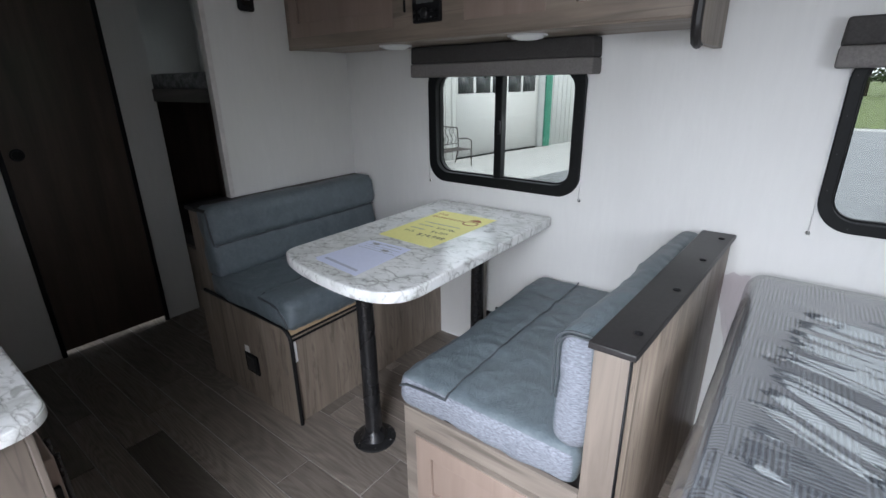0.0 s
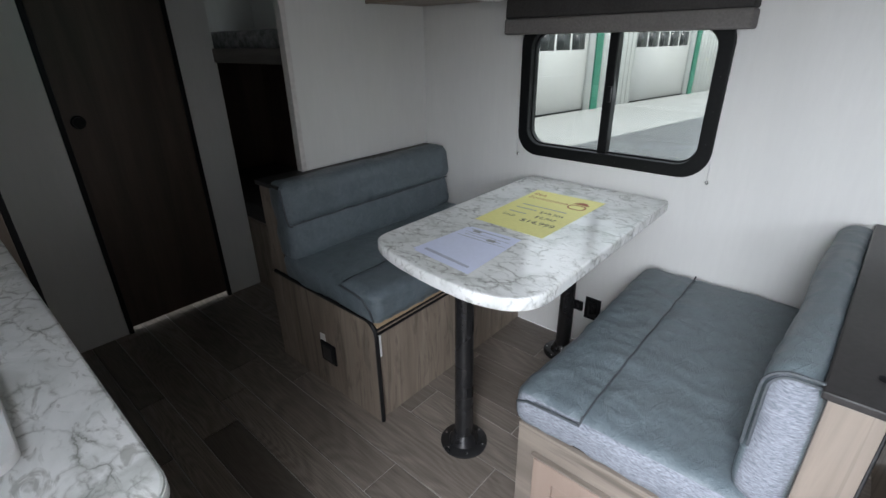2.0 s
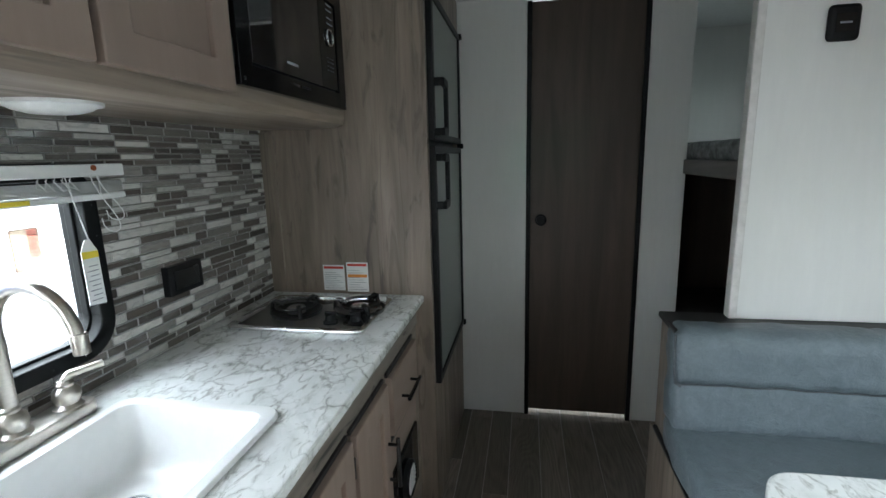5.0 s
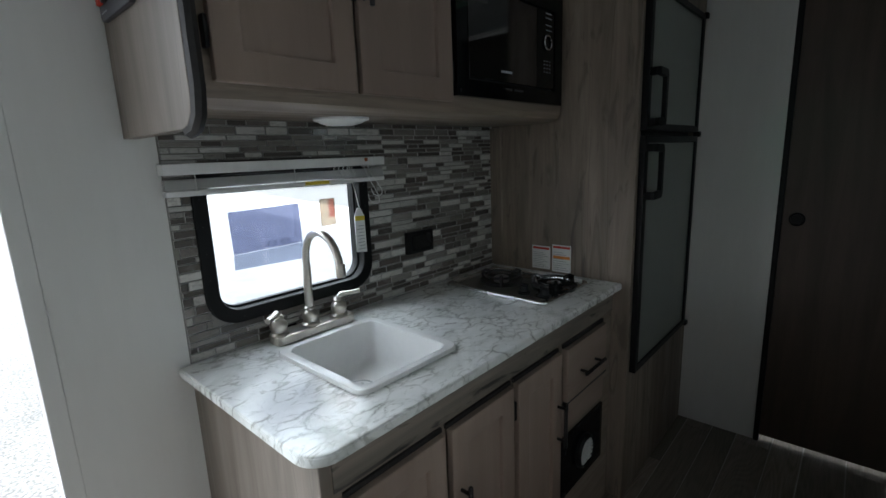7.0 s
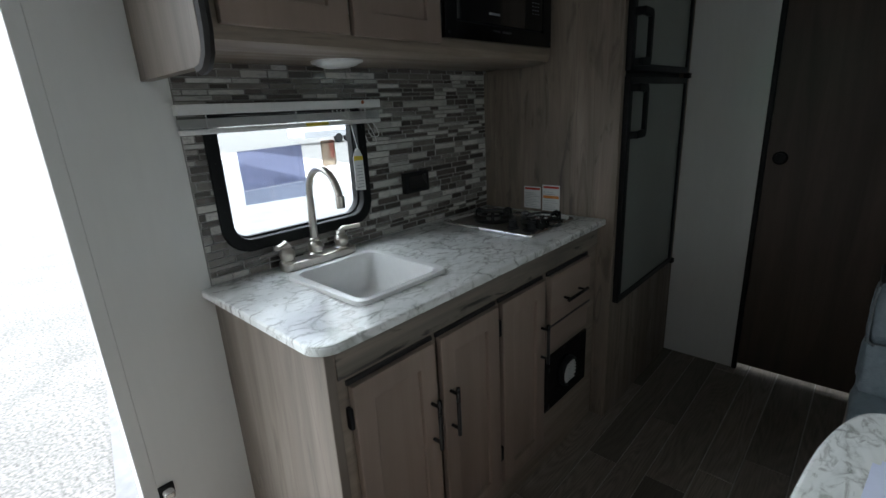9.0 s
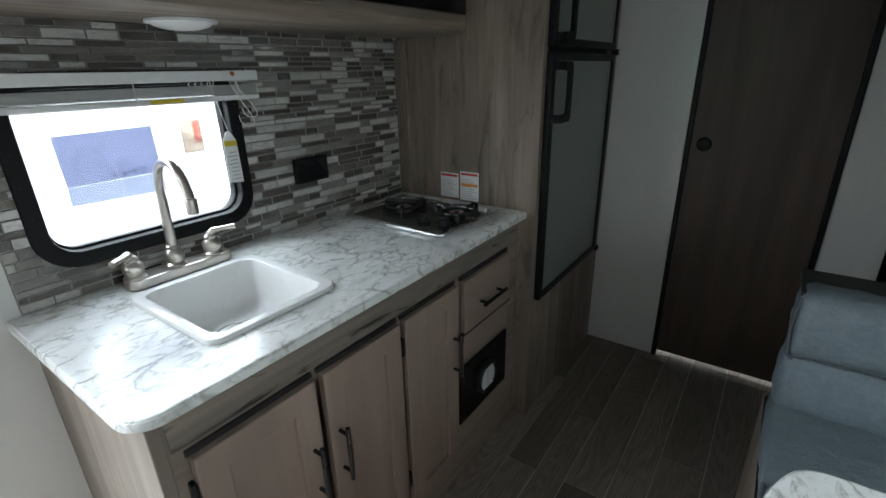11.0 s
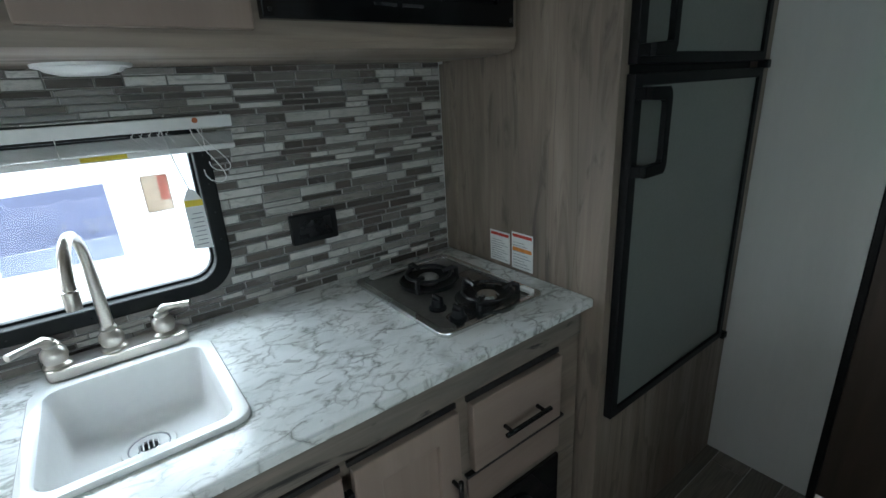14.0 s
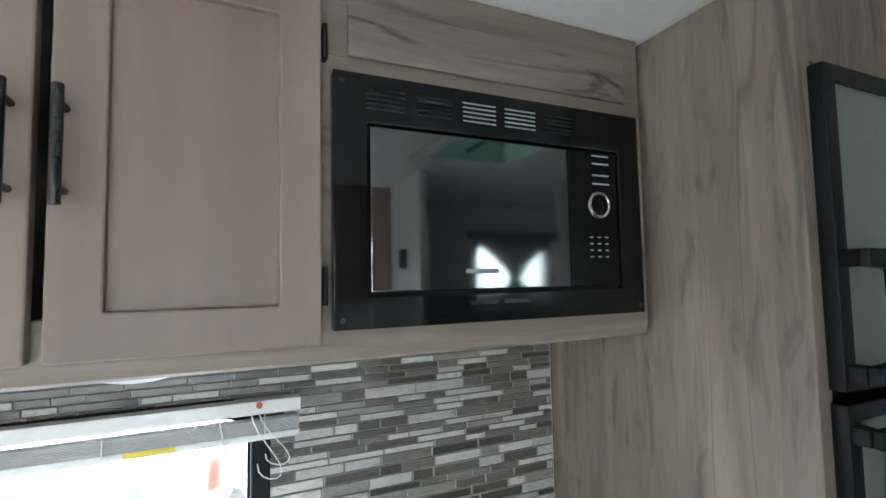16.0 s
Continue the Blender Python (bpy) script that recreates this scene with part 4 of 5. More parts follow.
def draped(x0, x1, y0, y1, z0, z1, r, lift, seed):
    """Soft closed block for a mattress, or the loose film over it."""
    bm = bmesh.new()
    nx, ny, nz = (300, 210, 12) if lift else (60, 50, 8)
    box(x0, x1, y0, y1, z0, z1, 0, 1, bm)
    for cuts, axis in ((nx, 0), (ny, 1), (nz, 2)):
        es = [e for e in bm.edges if abs((e.verts[1].co - e.verts[0].co).normalized()[axis]) > 0.99]
        bmesh.ops.subdivide_edges(bm, edges=es, cuts=cuts, use_grid_fill=True)
    lo, hi = Vector((x0, y0, z0)), Vector((x1, y1, z1))
    for v in bm.verts:
        c = v.co
        q = Vector([min(max(c[k], lo[k] + r), hi[k] - r) for k in range(3)])
        d = c - q
        if d.length > r:
            c = q + d.normalized() * r
            d = c - q
        if lift and d.length > 1e-6:
            u, w = c.x * 0.90 - c.y * 0.43, c.x * 0.43 + c.y * 0.90
            w += 0.10 * noise.noise(Vector((u * 1.6, w * 2.5, seed))) + 0.012 * noise.noise(Vector((u * 6, w * 9, seed + 4)))
            spread = min(1.0, max(0.0, (c.x + 0.03) * 9)) * min(1.0, max(0.0, (1.78 - c.y) * 5))
            phase = w * 8.0
            tri = abs((phase % 1.0) * 2 - 1)
            reach = min(1.0, max(0.0, 0.55 + 1.7 * noise.noise(Vector((u * 2.0, math.floor(phase) * 1.7, seed + 9)))))
            tent = max(0.0, 1 - tri / 0.42)
            small = 1 - min(1.0, 4.0 * abs(noise.noise(Vector((u * 2.2, w * 16, seed)))))
            c = c + d.normalized() * (lift * (spread * (2.0 * reach * tent + 0.45 * small) + 0.12 * small) + 0.004)
        elif d.length > 1e-6:
            c = c + d.normalized() * 0.004 * noise.noise(c * 6)
        v.co = c
    return soft(bm)


part("mattress", draped(-0.045, EAST - 0.06, 0.60, NORTH - 0.012, 0.471, 0.715, 0.05, 0, 1), TICKING, bed, "grey ticking mattress")
film = Nodes("clear_plastic_film")
film.tree.nodes.remove(film.bsdf)
fc, fg, fm = film.add("ShaderNodeBsdfTransparent"), film.add("ShaderNodeBsdfGlossy"), film.add("ShaderNodeMixShader")
fc.inputs["Color"].default_value = (0.93, 0.94, 0.95, 1)
fg.inputs["Roughness"].default_value = 0.03
fb = film.add("ShaderNodeBump")
fb.inputs["Strength"].default_value = 0.35
fb.inputs["Distance"].default_value = 0.003
film.link(film.noise(film.mapped((3, 14, 8), (0, 0, 0.45)), 2.2, 4, 0.55, 0.8), fb.inputs["Height"])
film.link(fb.outputs["Normal"], fg.inputs["Normal"])
film.link(film.grazing(0.36, 0.55), fm.inputs["Fac"])
film.link(fc.outputs["BSDF"], fm.inputs[1])
film.link(fg.outputs["BSDF"], fm.inputs[2])
fd, fm2 = film.add("ShaderNodeBsdfDiffuse"), film.add("ShaderNodeMixShader")
fd.inputs["Color"].default_value = (0.75, 0.78, 0.80, 1)
fm2.inputs["Fac"].default_value = 0.08
film.link(fm.outputs["Shader"], fm2.inputs[1])
film.link(fd.outputs["BSDF"], fm2.inputs[2])
film.link(fm2.outputs["Shader"], film.out.inputs["Surface"])
part("plastic_cover", draped(-0.058, EAST - 0.05, 0.59, NORTH - 0.008, 0.470, 0.722, 0.055, 0.006, 5), film.mat, bed, "wrinkled clear plastic cover")
bm = bmesh.new()
rows = []
for i in range(22):
    t = i / 21
    rows.append([bm.verts.new((-0.052 - (0.105 - 0.075 * s) * t + 0.010 * noise.noise(Vector((t * 3, s * 4, 2))),
                               1.915 - 0.16 * s - 0.03 * t + 0.012 * noise.noise(Vector((t * 3, s * 3, 11))), 0.705 - 0.20 * s + 0.012 * noise.noise(Vector((t * 5, s * 8, 6))))) for s in [j / 21 for j in range(22)]])
for q, s in zip(rows, rows[1:]):
    for k in range(21):
        bm.faces.new((q[k], q[k + 1], s[k + 1], s[k]))
part("plastic_corner", soft(bm), pane("loose_clear_plastic", (0.84, 0.80, 0.82), 0.08), bed, "loose corner of clear plastic")

# ---- kitchen base ----
base = thing("kitchen_cabinet", (-1.48, -0.15, 0), "kitchen base cabinet of grey-brown wood with framed doors", "cabinet")
part("side_panel", box(-0.860, -0.842, SOUTH + 0.002, 0.128, 0.0, 0.875, 0.002), WOOD_PALE, base)
part("corner_strip", box(-0.864, -0.840, 0.128, 0.139, 0.0, 0.875, 0.003), WOOD_PALE, base)
kf = [rect(-1.70, -0.91, 0.13, 0.76)[::-1], rect(-2.01, -1.75, 0.61, 0.76)[::-1], rect(-2.025, -1.725, 0.245, 0.45)[::-1]]
part("face_frame", plate(rect(-2.118, -0.864, 0.0, 0.875), "y", 0.115, 0.135, kf), WOOD_H, base)
part("back_board", box(-2.118, -0.862, 0.04, 0.05, 0.0, 0.70), WOOD, base)
doors = [(-1.150, -0.890), (-1.426, -1.172), (-1.694, -1.448)]
for i, (x0, x1) in enumerate(doors):
    d = shaker(base, x0, x1, 0.115, 0.777, 0.157, 1, "door", "", 0.056)
    hx = (x0 + 0.026, x1 - 0.026, x0 + 0.026)[i]
    bar_pull(d, (hx, 0.157, 0.50), (hx, 0.157, 0.61), 1)
    sx = (x1 + 0.006, x0 - 0.006, x1 + 0.006)[i]
    for z in (0.21, 0.67):
        part("hinge", box(sx - 0.005, sx + 0.005, 0.134, 0.152, z, z + 0.055, 0.003), BLACK, d, "black hinge")
# solid dark strips stand in for the shadow line above doors and drawer
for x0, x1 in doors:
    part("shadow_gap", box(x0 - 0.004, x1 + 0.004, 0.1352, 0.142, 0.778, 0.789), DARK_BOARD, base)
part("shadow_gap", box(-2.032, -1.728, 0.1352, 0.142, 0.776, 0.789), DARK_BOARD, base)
part("top_rail", box(-2.118, -0.868, 0.1352, 0.1392, 0.797, 0.872, 0.001), wood("dark_grained_rail", (0.085, 0.08, 0.07), (0.30, 0.25, 0.205), "x", 0.45, 1.0, 0.6, 0.0, 0.95), base, "rail with dark knotty grain")
dr = part("drawer", box(-2.028, -1.732, 0.1356, 0.157, 0.592, 0.775, 0.003), MAPLE_H, base, "drawer front")
bar_pull(dr, (-1.935, 0.157, 0.672), (-1.825, 0.157, 0.672), 1)
part("filler_panel", box(-2.04, -1.72, 0.1356, 0.145, 0.48, 0.575, 0.003), MAPLE_H, base)
# dark strip in place of the shadow under the drawer front
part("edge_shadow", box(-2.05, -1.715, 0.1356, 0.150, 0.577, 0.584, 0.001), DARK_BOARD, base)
furnace = thing("furnace_grille", (-1.875, 0.14, 0.24), "glossy black furnace grille with a round vent", "vent")
part("faceplate", box(-2.038, -1.716, 0.1356, 0.147, 0.232, 0.458, 0.004), GLASS_BLACK, furnace)
vent = part("round_vent", lathe([(0.0, 0.0), (0.062, 0.0), (0.062, 0.012), (0.054, 0.020), (0.050, 0.012), (0.0, 0.010)], 0, 0), BLACK, furnace)
vent.data.transform(pose(-1.875, 0.147, 0.345, -90, 0, 0))
for side in (-1, 1):
    for k in range(6):
        z = 0.345 - 0.034 + k * 0.0136
        h = 0.85 * math.sqrt(max(0.0, 0.049 ** 2 - (z - 0.345) ** 2))
        x = -1.875 + side * 0.003
        part("slat", box(min(x, x + side * h), max(x, x + side * h), 0.158, 0.166, z - 0.0028, z + 0.0028, 0.001, 1), WHITE_PLASTIC, vent, "pale vent slat")
for z in (0.27, 0.425):
    part("catch", box(-1.722, -1.706, 0.136, 0.163, z - 0.012, z + 0.012, 0.004), BLACK, furnace)
for unit in (base, furnace):
    unit.location.y -= 0.011

top = thing("countertop", (-1.48, -0.13, 0.877), "white and grey marble-laminate kitchen countertop", "countertop")
SINK = (-1.328, -1.002, -0.312, 0.048)
STOVE = (-2.052, -1.725, -0.364, 0.066)
part("slab", plate(rounded(-2.132, -0.814, SOUTH + 0.003, 0.154, (0, 0, 0.055, 0.006), 8), "z", 0.877, 0.900,
     [rounded(SINK[0] + 0.02, SINK[1] - 0.02, SINK[2] + 0.02, SINK[3] - 0.02, 0.04)[::-1], rounded(STOVE[0] + 0.03, STOVE[1] - 0.03, STOVE[2] + 0.03, STOVE[3] - 0.03, 0.02)[::-1]], 0.004), MARBLE, top)

part("edge_band", plate(rounded(-2.1335, -0.8125, SOUTH + 0.004, 0.1555, (0, 0, 0.0565, 0.0075), 8), "z", 0.8785, 0.8955,
     [rounded(-2.131, -0.815, SOUTH + 0.0042, 0.153, (0, 0, 0.054, 0.005), 8)[::-1]], 0.0006), MARBLE, top)
# sink: rim, walls and bottom out of nested outlines
sink = thing("kitchen_sink", (-1.17, -0.14, 0.78), "white drop-in kitchen sink with a round drain", "sink")
bm = bmesh.new()
levels = [(0.0, 0.9005, 0.034), (0.0005, 0.907, 0.034), (0.003, 0.910, 0.033), (0.022, 0.9105, 0.030), (0.0255, 0.909, 0.030), (0.028, 0.903, 0.030), (0.032, 0.88, 0.032), (0.042, 0.81, 0.042), (0.050, 0.793, 0.048), (0.070, 0.783, 0.055), (0.12, 0.780, 0.03)]
loops = []
for d, z, r in levels:
    y1 = SINK[3] - d * 0.9
    o = rounded(SINK[0] + d, SINK[1] - d, SINK[2] + d * 0.9, y1, r, 6)
    loops.append([bm.verts.new((a, b, z)) for a, b in o])
for q, s in zip(loops, loops[1:]):
    for k in range(len(q)):
        bm.faces.new((q[k], q[(k + 1) % len(q)], s[(k + 1) % len(s)], s[k]))
bm.faces.new(loops[-1])
part("basin", soft(bm), PORCELAIN, sink)
drain = part("drain", lathe([(0.0, 0.7805), (0.016, 0.7808), (0.018, 0.785), (0.034, 0.7845), (0.036, 0.7822), (0.0375, 0.7822), (0.0385, 0.786), (0.047, 0.7855), (0.050, 0.7805)], -1.165, -0.176), WHITE_PLASTIC, sink, "white drain ring")
part("drain_gap", lathe([(0.0352, 0.7815), (0.0352, 0.7838), (0.0384, 0.7838), (0.0384, 0.7815)], -1.165, -0.176), PRINT_GREY, drain)
for k in range(5):
    part("strainer_bar", box(-1.183 + k * 0.009, -1.180 + k * 0.009, -0.190, -0.162, 0.7845, 0.788, 0.001), WHITE_PLASTIC, drain)

faucet = thing("kitchen_faucet", (-1.145, -0.375, 0.9), "brushed nickel two-handle faucet with a gooseneck spout", "faucet")
part("deck_plate", plate(rounded(-1.292, -1.030, -0.400, -0.336, 0.022, 6), "z", 0.9005, 0.926, (), 0.004), NICKEL, faucet)
bell = [(0.0, 0.0), (0.026, 0.0), (0.026, 0.006), (0.020, 0.012), (0.024, 0.026), (0.022, 0.038), (0.014, 0.046), (0.016, 0.052), (0.012, 0.058), (0.0, 0.060)]
FX, FY = -1.152, -0.368
part("spout_base", lathe([(r, 0.924 + h) for r, h in bell], FX, FY), NICKEL, faucet)
arc = [(FX, FY, 0.96), (FX, FY + 0.002, 1.04), (FX, FY + 0.006, 1.09)]
for k in range(11):
    a = math.pi * (1 - k / 10)
    arc.append((FX + 0.013 * (1 + math.cos(a)), FY + 0.104 + 0.098 * math.cos(a), 1.118 + 0.085 * math.sin(a)))
arc.append((FX + 0.026, FY + 0.203, 1.108))
part("spout", tube(arc, [0.0125, 0.012, 0.0112] + [0.0100] * 12, 14), NICKEL, faucet)
part("aerator", rod((FX + 0.026, FY + 0.2025, 1.134), (FX + 0.027, FY + 0.205, 1.100), 0.0125, 0.0118, 18, bev=0.002), NICKEL, faucet)
for x, s, dy in ((-1.053, 1, 0.058), (-1.251, -1, 0.032)):
    hb = part("valve_base", lathe([(r, 0.922 + h) for r, h in bell], x, FY), NICKEL, faucet)
    part("lever", tube([(x, FY, 0.968), (x, FY, 0.980), (x + s * 0.008, FY + dy * 0.15, 0.988), (x + s * 0.028, FY + dy * 0.5, 0.990), (x + s * 0.058, FY + dy, 0.992)], [0.009, 0.009, 0.009, 0.0065, 0.0075], 12), NICKEL, hb, "nickel lever handle")

stove = thing("cooktop", (-1.9, -0.16, 0.9), "two-burner stainless steel gas cooktop", "cooktop")
part("tray", plate(rounded(STOVE[0], STOVE[1], STOVE[2], STOVE[3], 0.025), "z", 0.9005, 0.914, [rounded(STOVE[0] + 0.02, STOVE[1] - 0.02, STOVE[2] + 0.025, STOVE[3] - 0.02, 0.02)[::-1]], 0.004), STEEL, stove)
part("well", plate(rounded(STOVE[0] + 0.018, STOVE[1] - 0.018, STOVE[2] + 0.023, STOVE[3] - 0.018, 0.02), "z", 0.9, 0.907), speckled("dark_steel_top", (0.26, 0.25, 0.235), 0.28, 70, 0.1, 0.8), stove)
for bx, by in ((-1.880, -0.208), (-1.918, -0.008)):
    bowl = part("burner", lathe([(0.0, 0.910), (0.028, 0.910), (0.030, 0.924), (0.024, 0.930), (0.0, 0.931)], bx, by), STEEL, stove, "steel burner head")
    ring = [(bx + 0.062 * math.cos(a), by + 0.062 * math.sin(a), 0.936) for a in [2 * math.pi * k / 28 for k in range(28)]]
    gr = part("grate", tube(ring, 0.0045, 8, closed=True), BLACK_STEEL, stove, "black wire grate")
    part("drip_bowl", lathe([(0.032, 0.9075), (0.064, 0.909), (0.078, 0.920), (0.082, 0.9195), (0.078, 0.9075)], bx, by), BLACK_STEEL, stove)
    for k in range(3):
        a = k * math.pi * 2 / 3 + 0.6
        c, s = math.cos(a), math.sin(a)
        part("grate_arm", tube([(bx + 0.082 * c, by + 0.082 * s, 0.909), (bx + 0.080 * c, by + 0.080 * s, 0.942), (bx + 0.07 * c, by + 0.07 * s, 0.946), (bx + 0.042 * c, by + 0.042 * s, 0.938)], 0.007, 6), BLACK_STEEL, gr)
for kx, ky in ((-1.800, -0.058), (-1.802, 0.020)):
    kb = part("knob", lathe([(0.0, 0.908), (0.022, 0.908), (0.022, 0.914), (0.016, 0.918), (0.014, 0.936), (0.0, 0.937)], kx, ky, 20), BLACK, stove, "black control knob")
    part("grip", box(kx - 0.004, kx + 0.004, ky - 0.016, ky + 0.016, 0.932, 0.944, 0.002), BLACK, kb)
for y0, y1, x in ((0.006, 0.046, -2.026),):
    part("clip", box(x - 0.008, x + 0.008, y0, y1, 0.910, 0.922, 0.003), WHITE_PLASTIC, stove)
# raised strip shaped in to give the bright reflection along the back
part("back_ridge", box(-2.018, -1.757, -0.352, -0.334, 0.910, 0.9165, 0.003), STEEL, stove, "steel strip added for the bright reflection at the back")

# ---- overhead kitchen cabinet and microwave ----
upper_k = thing("kitchen_overhead_cabinet", (-1.45, -0.25, 1.5), "overhead kitchen cabinet of grey-brown wood with framed maple doors", "cabinet")
prof = [(SOUTH + 0.002, 1.497), (-0.20, 1.493), (-0.13, 1.497), (-0.105, 1.505), (-0.099, 1.525), (-0.099, 1.54), (SOUTH + 0.002, 1.54)]
part("bottom_cove", plate(prof, "x", -2.118, -0.806), WOOD_H, upper_k)
uh = [rect(-1.45, -0.85, 1.58, 2.03)[::-1], rect(-2.06, -1.52, 1.57, 1.915)[::-1]]
part("face_frame", plate(rect(-2.118, -0.806, 1.538, TOP - 0.003), "y", -0.119, -0.099, uh), WOOD_H, upper_k)
part("top_panel", box(-2.075, -1.52, -0.099, -0.092, 1.962, 2.045, 0.002), wood("knotty_rail", (0.12, 0.105, 0.09), (0.33, 0.275, 0.23), "x", 0.45, 1.0, 0.6, 0.0, 0.8), upper_k, "knotty grained panel")
part("end_panel", plate(rounded(SOUTH + 0.002, -0.040, 1.448, TOP - 0.003, (0, 0.05, 0, 0), 6), "x", -0.806, -0.779, (), 0.002), WOOD_PALE, upper_k)
part("edge_trim", tube([(-0.792, -0.040, TOP - 0.005), (-0.792, -0.036, 1.80), (-0.792, -0.036, 1.51), (-0.792, -0.044, 1.472), (-0.792, -0.062, 1.452), (-0.792, -0.09, 1.446)], 0.013, 8), DARK_BOARD, upper_k, "dark rounded edge trim")
for i, (x0, x1) in enumerate(((-1.152, -0.842), (-1.478, -1.167))):
    d = shaker(upper_k, x0, x1, 1.531, 2.055, -0.077, 1, "door", "", 0.057)
    hx = (x0 + 0.02, x1 - 0.016)[i]
    bar_pull(d, (hx, -0.077, 1.730), (hx, -0.077, 1.828), 1)
    sx = (x1 + 0.006, x0 - 0.006)[i]
    for z in (1.585, 1.945):
        part("hinge", box(sx - 0.004, sx + 0.004, -0.099, -0.080, z, z + 0.055, 0.003), BLACK, d, "black hinge")
puck(-1.235, -0.262, 1.4935, "round white surface light under the kitchen cabinet, off")

monitor = thing("switch_panel", (-0.778, -0.31, 1.675), "dark grey panel with rocker switches on the cabinet end", "switch panel")
PANEL_GREY = speckled("dark_grey_panel", (0.045, 0.045, 0.055), 0.4, 90, 0.15)
part("faceplate", plate(rounded(-0.402, -0.212, 1.675, 1.800, 0.012, 4), "x", -0.779, -0.769, (), 0.002), PANEL_GREY, monitor)
for k in range(6):
    y = -0.382 + k * 0.029
    sw = part("rocker_switch", box(-0.770, -0.761, y - 0.010, y + 0.010, 1.703, 1.742, 0.003), PRINT_RED if k == 0 else PANEL_GREY, monitor, "red rocker switch" if k == 0 else "")
    part("switch_mark", box(-0.7612, -0.7606, y - 0.003, y + 0.003, 1.730, 1.736), PRINT_WHITE, sw)
part("print_line", box(-0.7692, -0.7684, -0.39, -0.355, 1.688, 1.691), PRINT_GREY, monitor)
for k in range(5):
    part("indicator", box(-0.7692, -0.7680, -0.372 + k * 0.03, -0.362 + k * 0.03, 1.765, 1.771), PRINT_GREY, monitor)

oven = thing("microwave_oven", (-1.79, -0.1, 1.55), "built-in black microwave with a mirror-dark glass door", "microwave")
part("trim_frame", plate(rect(-2.087, -1.494, 1.549, 1.930), "y", -0.098, -0.076, [rect(-2.035, -1.545, 1.596, 1.855)[::-1]], 0.002), PIANO, oven)
part("body", box(-2.04, -1.54, -0.40, -0.09, 1.59, 1.86), BLACK, oven)
part("door_glass", box(-1.915, -1.549, -0.0896, -0.078, 1.602, 1.851, 0.002), MIRROR_GLASS, oven, "black mirror glass door")
ctl = part("control_panel", box(-2.031, -1.917, -0.0896, -0.079, 1.602, 1.851, 0.002), PIANO, oven)
dial = part("dial", tube([(0.0225 * math.cos(k * math.pi / 16), 0.0225 * math.sin(k * math.pi / 16), 0.004) for k in range(32)], 0.0032, 8, closed=True), CHROME, ctl, "chrome dial ring")
dial.data.transform(pose(-1.983, -0.079, 1.751, -90, 0, 0))
for r in range(4):
    for c in range(3):
        part("key_print", box(-2.005 + c * 0.018, -1.997 + c * 0.018, -0.0786, -0.0783, 1.690 - r * 0.012, 1.6925 - r * 0.012), PRINT_GREY, ctl)
for z in (1.843, 1.828, 1.806, 1.790):
    part("key_print", box(-2.012, -1.972, -0.0786, -0.0783, z, z + 0.003), PRINT_GREY, ctl)
part("maker_mark", box(-1.765, -1.705, -0.0776, -0.0774, 1.628, 1.635), PRINT_GREY, oven, "small pale lettering")
for x in (-1.575, -1.655, -1.735, -1.815, -1.895):
    for k in range(5):
        part("vent_slot", box(x - 0.031, x + 0.031, -0.0762, -0.0748, 1.876 + k * 0.0075, 1.8785 + k * 0.0075), STEEL if x in (-1.735, -1.815) else BLACK_STEEL, oven)
for x in (-1.735, -1.80):
    part("vent_slot", box(x - 0.026, x + 0.026, -0.0762, -0.0748, 1.578, 1.584), BLACK_STEEL, oven)
for x in (-2.075, -1.507):
    for z in (1.563, 1.915):
        part("screw", rod((x, -0.0765, z), (x, -0.0735, z), 0.004, seg=10), BLACK_STEEL, oven)

# ---- refrigerator and its tall cabinet ----
tall = thing("refrigerator_cabinet", (-2.52, -0.12, 0), "tall grey-brown wood cabinet around the refrigerator", "cabinet")
part("side_panel", box(-2.160, -2.135, SOUTH + 0.002, 0.185, 0.0, TOP - 0.003, 0.002), WOOD, tall)
part("filler_strip", box(-2.135, -2.121, SOUTH + 0.002, -0.375, 0.902, 1.49, 0.002), WOOD, tall)
part("front_frame", plate(rect(-2.918, -2.160, 0.0, TOP - 0.003), "y", 0.160, 0.183, [rect(-2.835, -2.172, 0.53, 1.945)[::-1]]), WOOD, tall)
fridge = thing("refrigerator", (-2.5, 0.0, 0.53), "two-door refrigerator with grey panels and black trim", "refrigerator")
part("body", box(-2.83, -2.175, -0.38, 0.165, 0.535, 1.94), BLACK, fridge)
for z0, z1, hz in ((0.540, 1.428, (1.206, 1.400)), (1.446, 1.935, (1.460, 1.652))):
    d = part("door", plate(rect(-2.828, -2.165, z0, z1), "y", 0.166, 0.205, [rect(-2.800, -2.196, z0 + 0.026, z1 - 0.026)[::-1]], 0.003), BLACK, fridge, "black-framed fridge door")
    part("door_panel", box(-2.802, -2.194, 0.170, 0.197, z0 + 0.024, z1 - 0.024), FRIDGE, d, "satin grey door panel")
    h0, h1 = hz
    grip = [(-2.172, h0), (-2.172, h0 + 0.026), (-2.232, h0 + 0.030), (-2.236, h0 + 0.036), (-2.236, h1 - 0.036), (-2.232, h1 - 0.030), (-2.172, h1 - 0.026), (-2.172, h1)]
    grip += [(-2.248, h1 - 0.001), (-2.256, h1 - 0.010), (-2.260, h1 - 0.022), (-2.260, h0 + 0.022), (-2.256, h0 + 0.010), (-2.248, h0 + 0.001)]
    bm = plate(grip, "y", 0.226, 0.241, (), 0.003)
    for z in (h0, h1 - 0.026):
        box(-2.192, -2.170, 0.203, 0.227, z, z + 0.026, 0.003, 2, bm)
    part("handle", bm, ALU_BLACK, d, "black plastic handle")
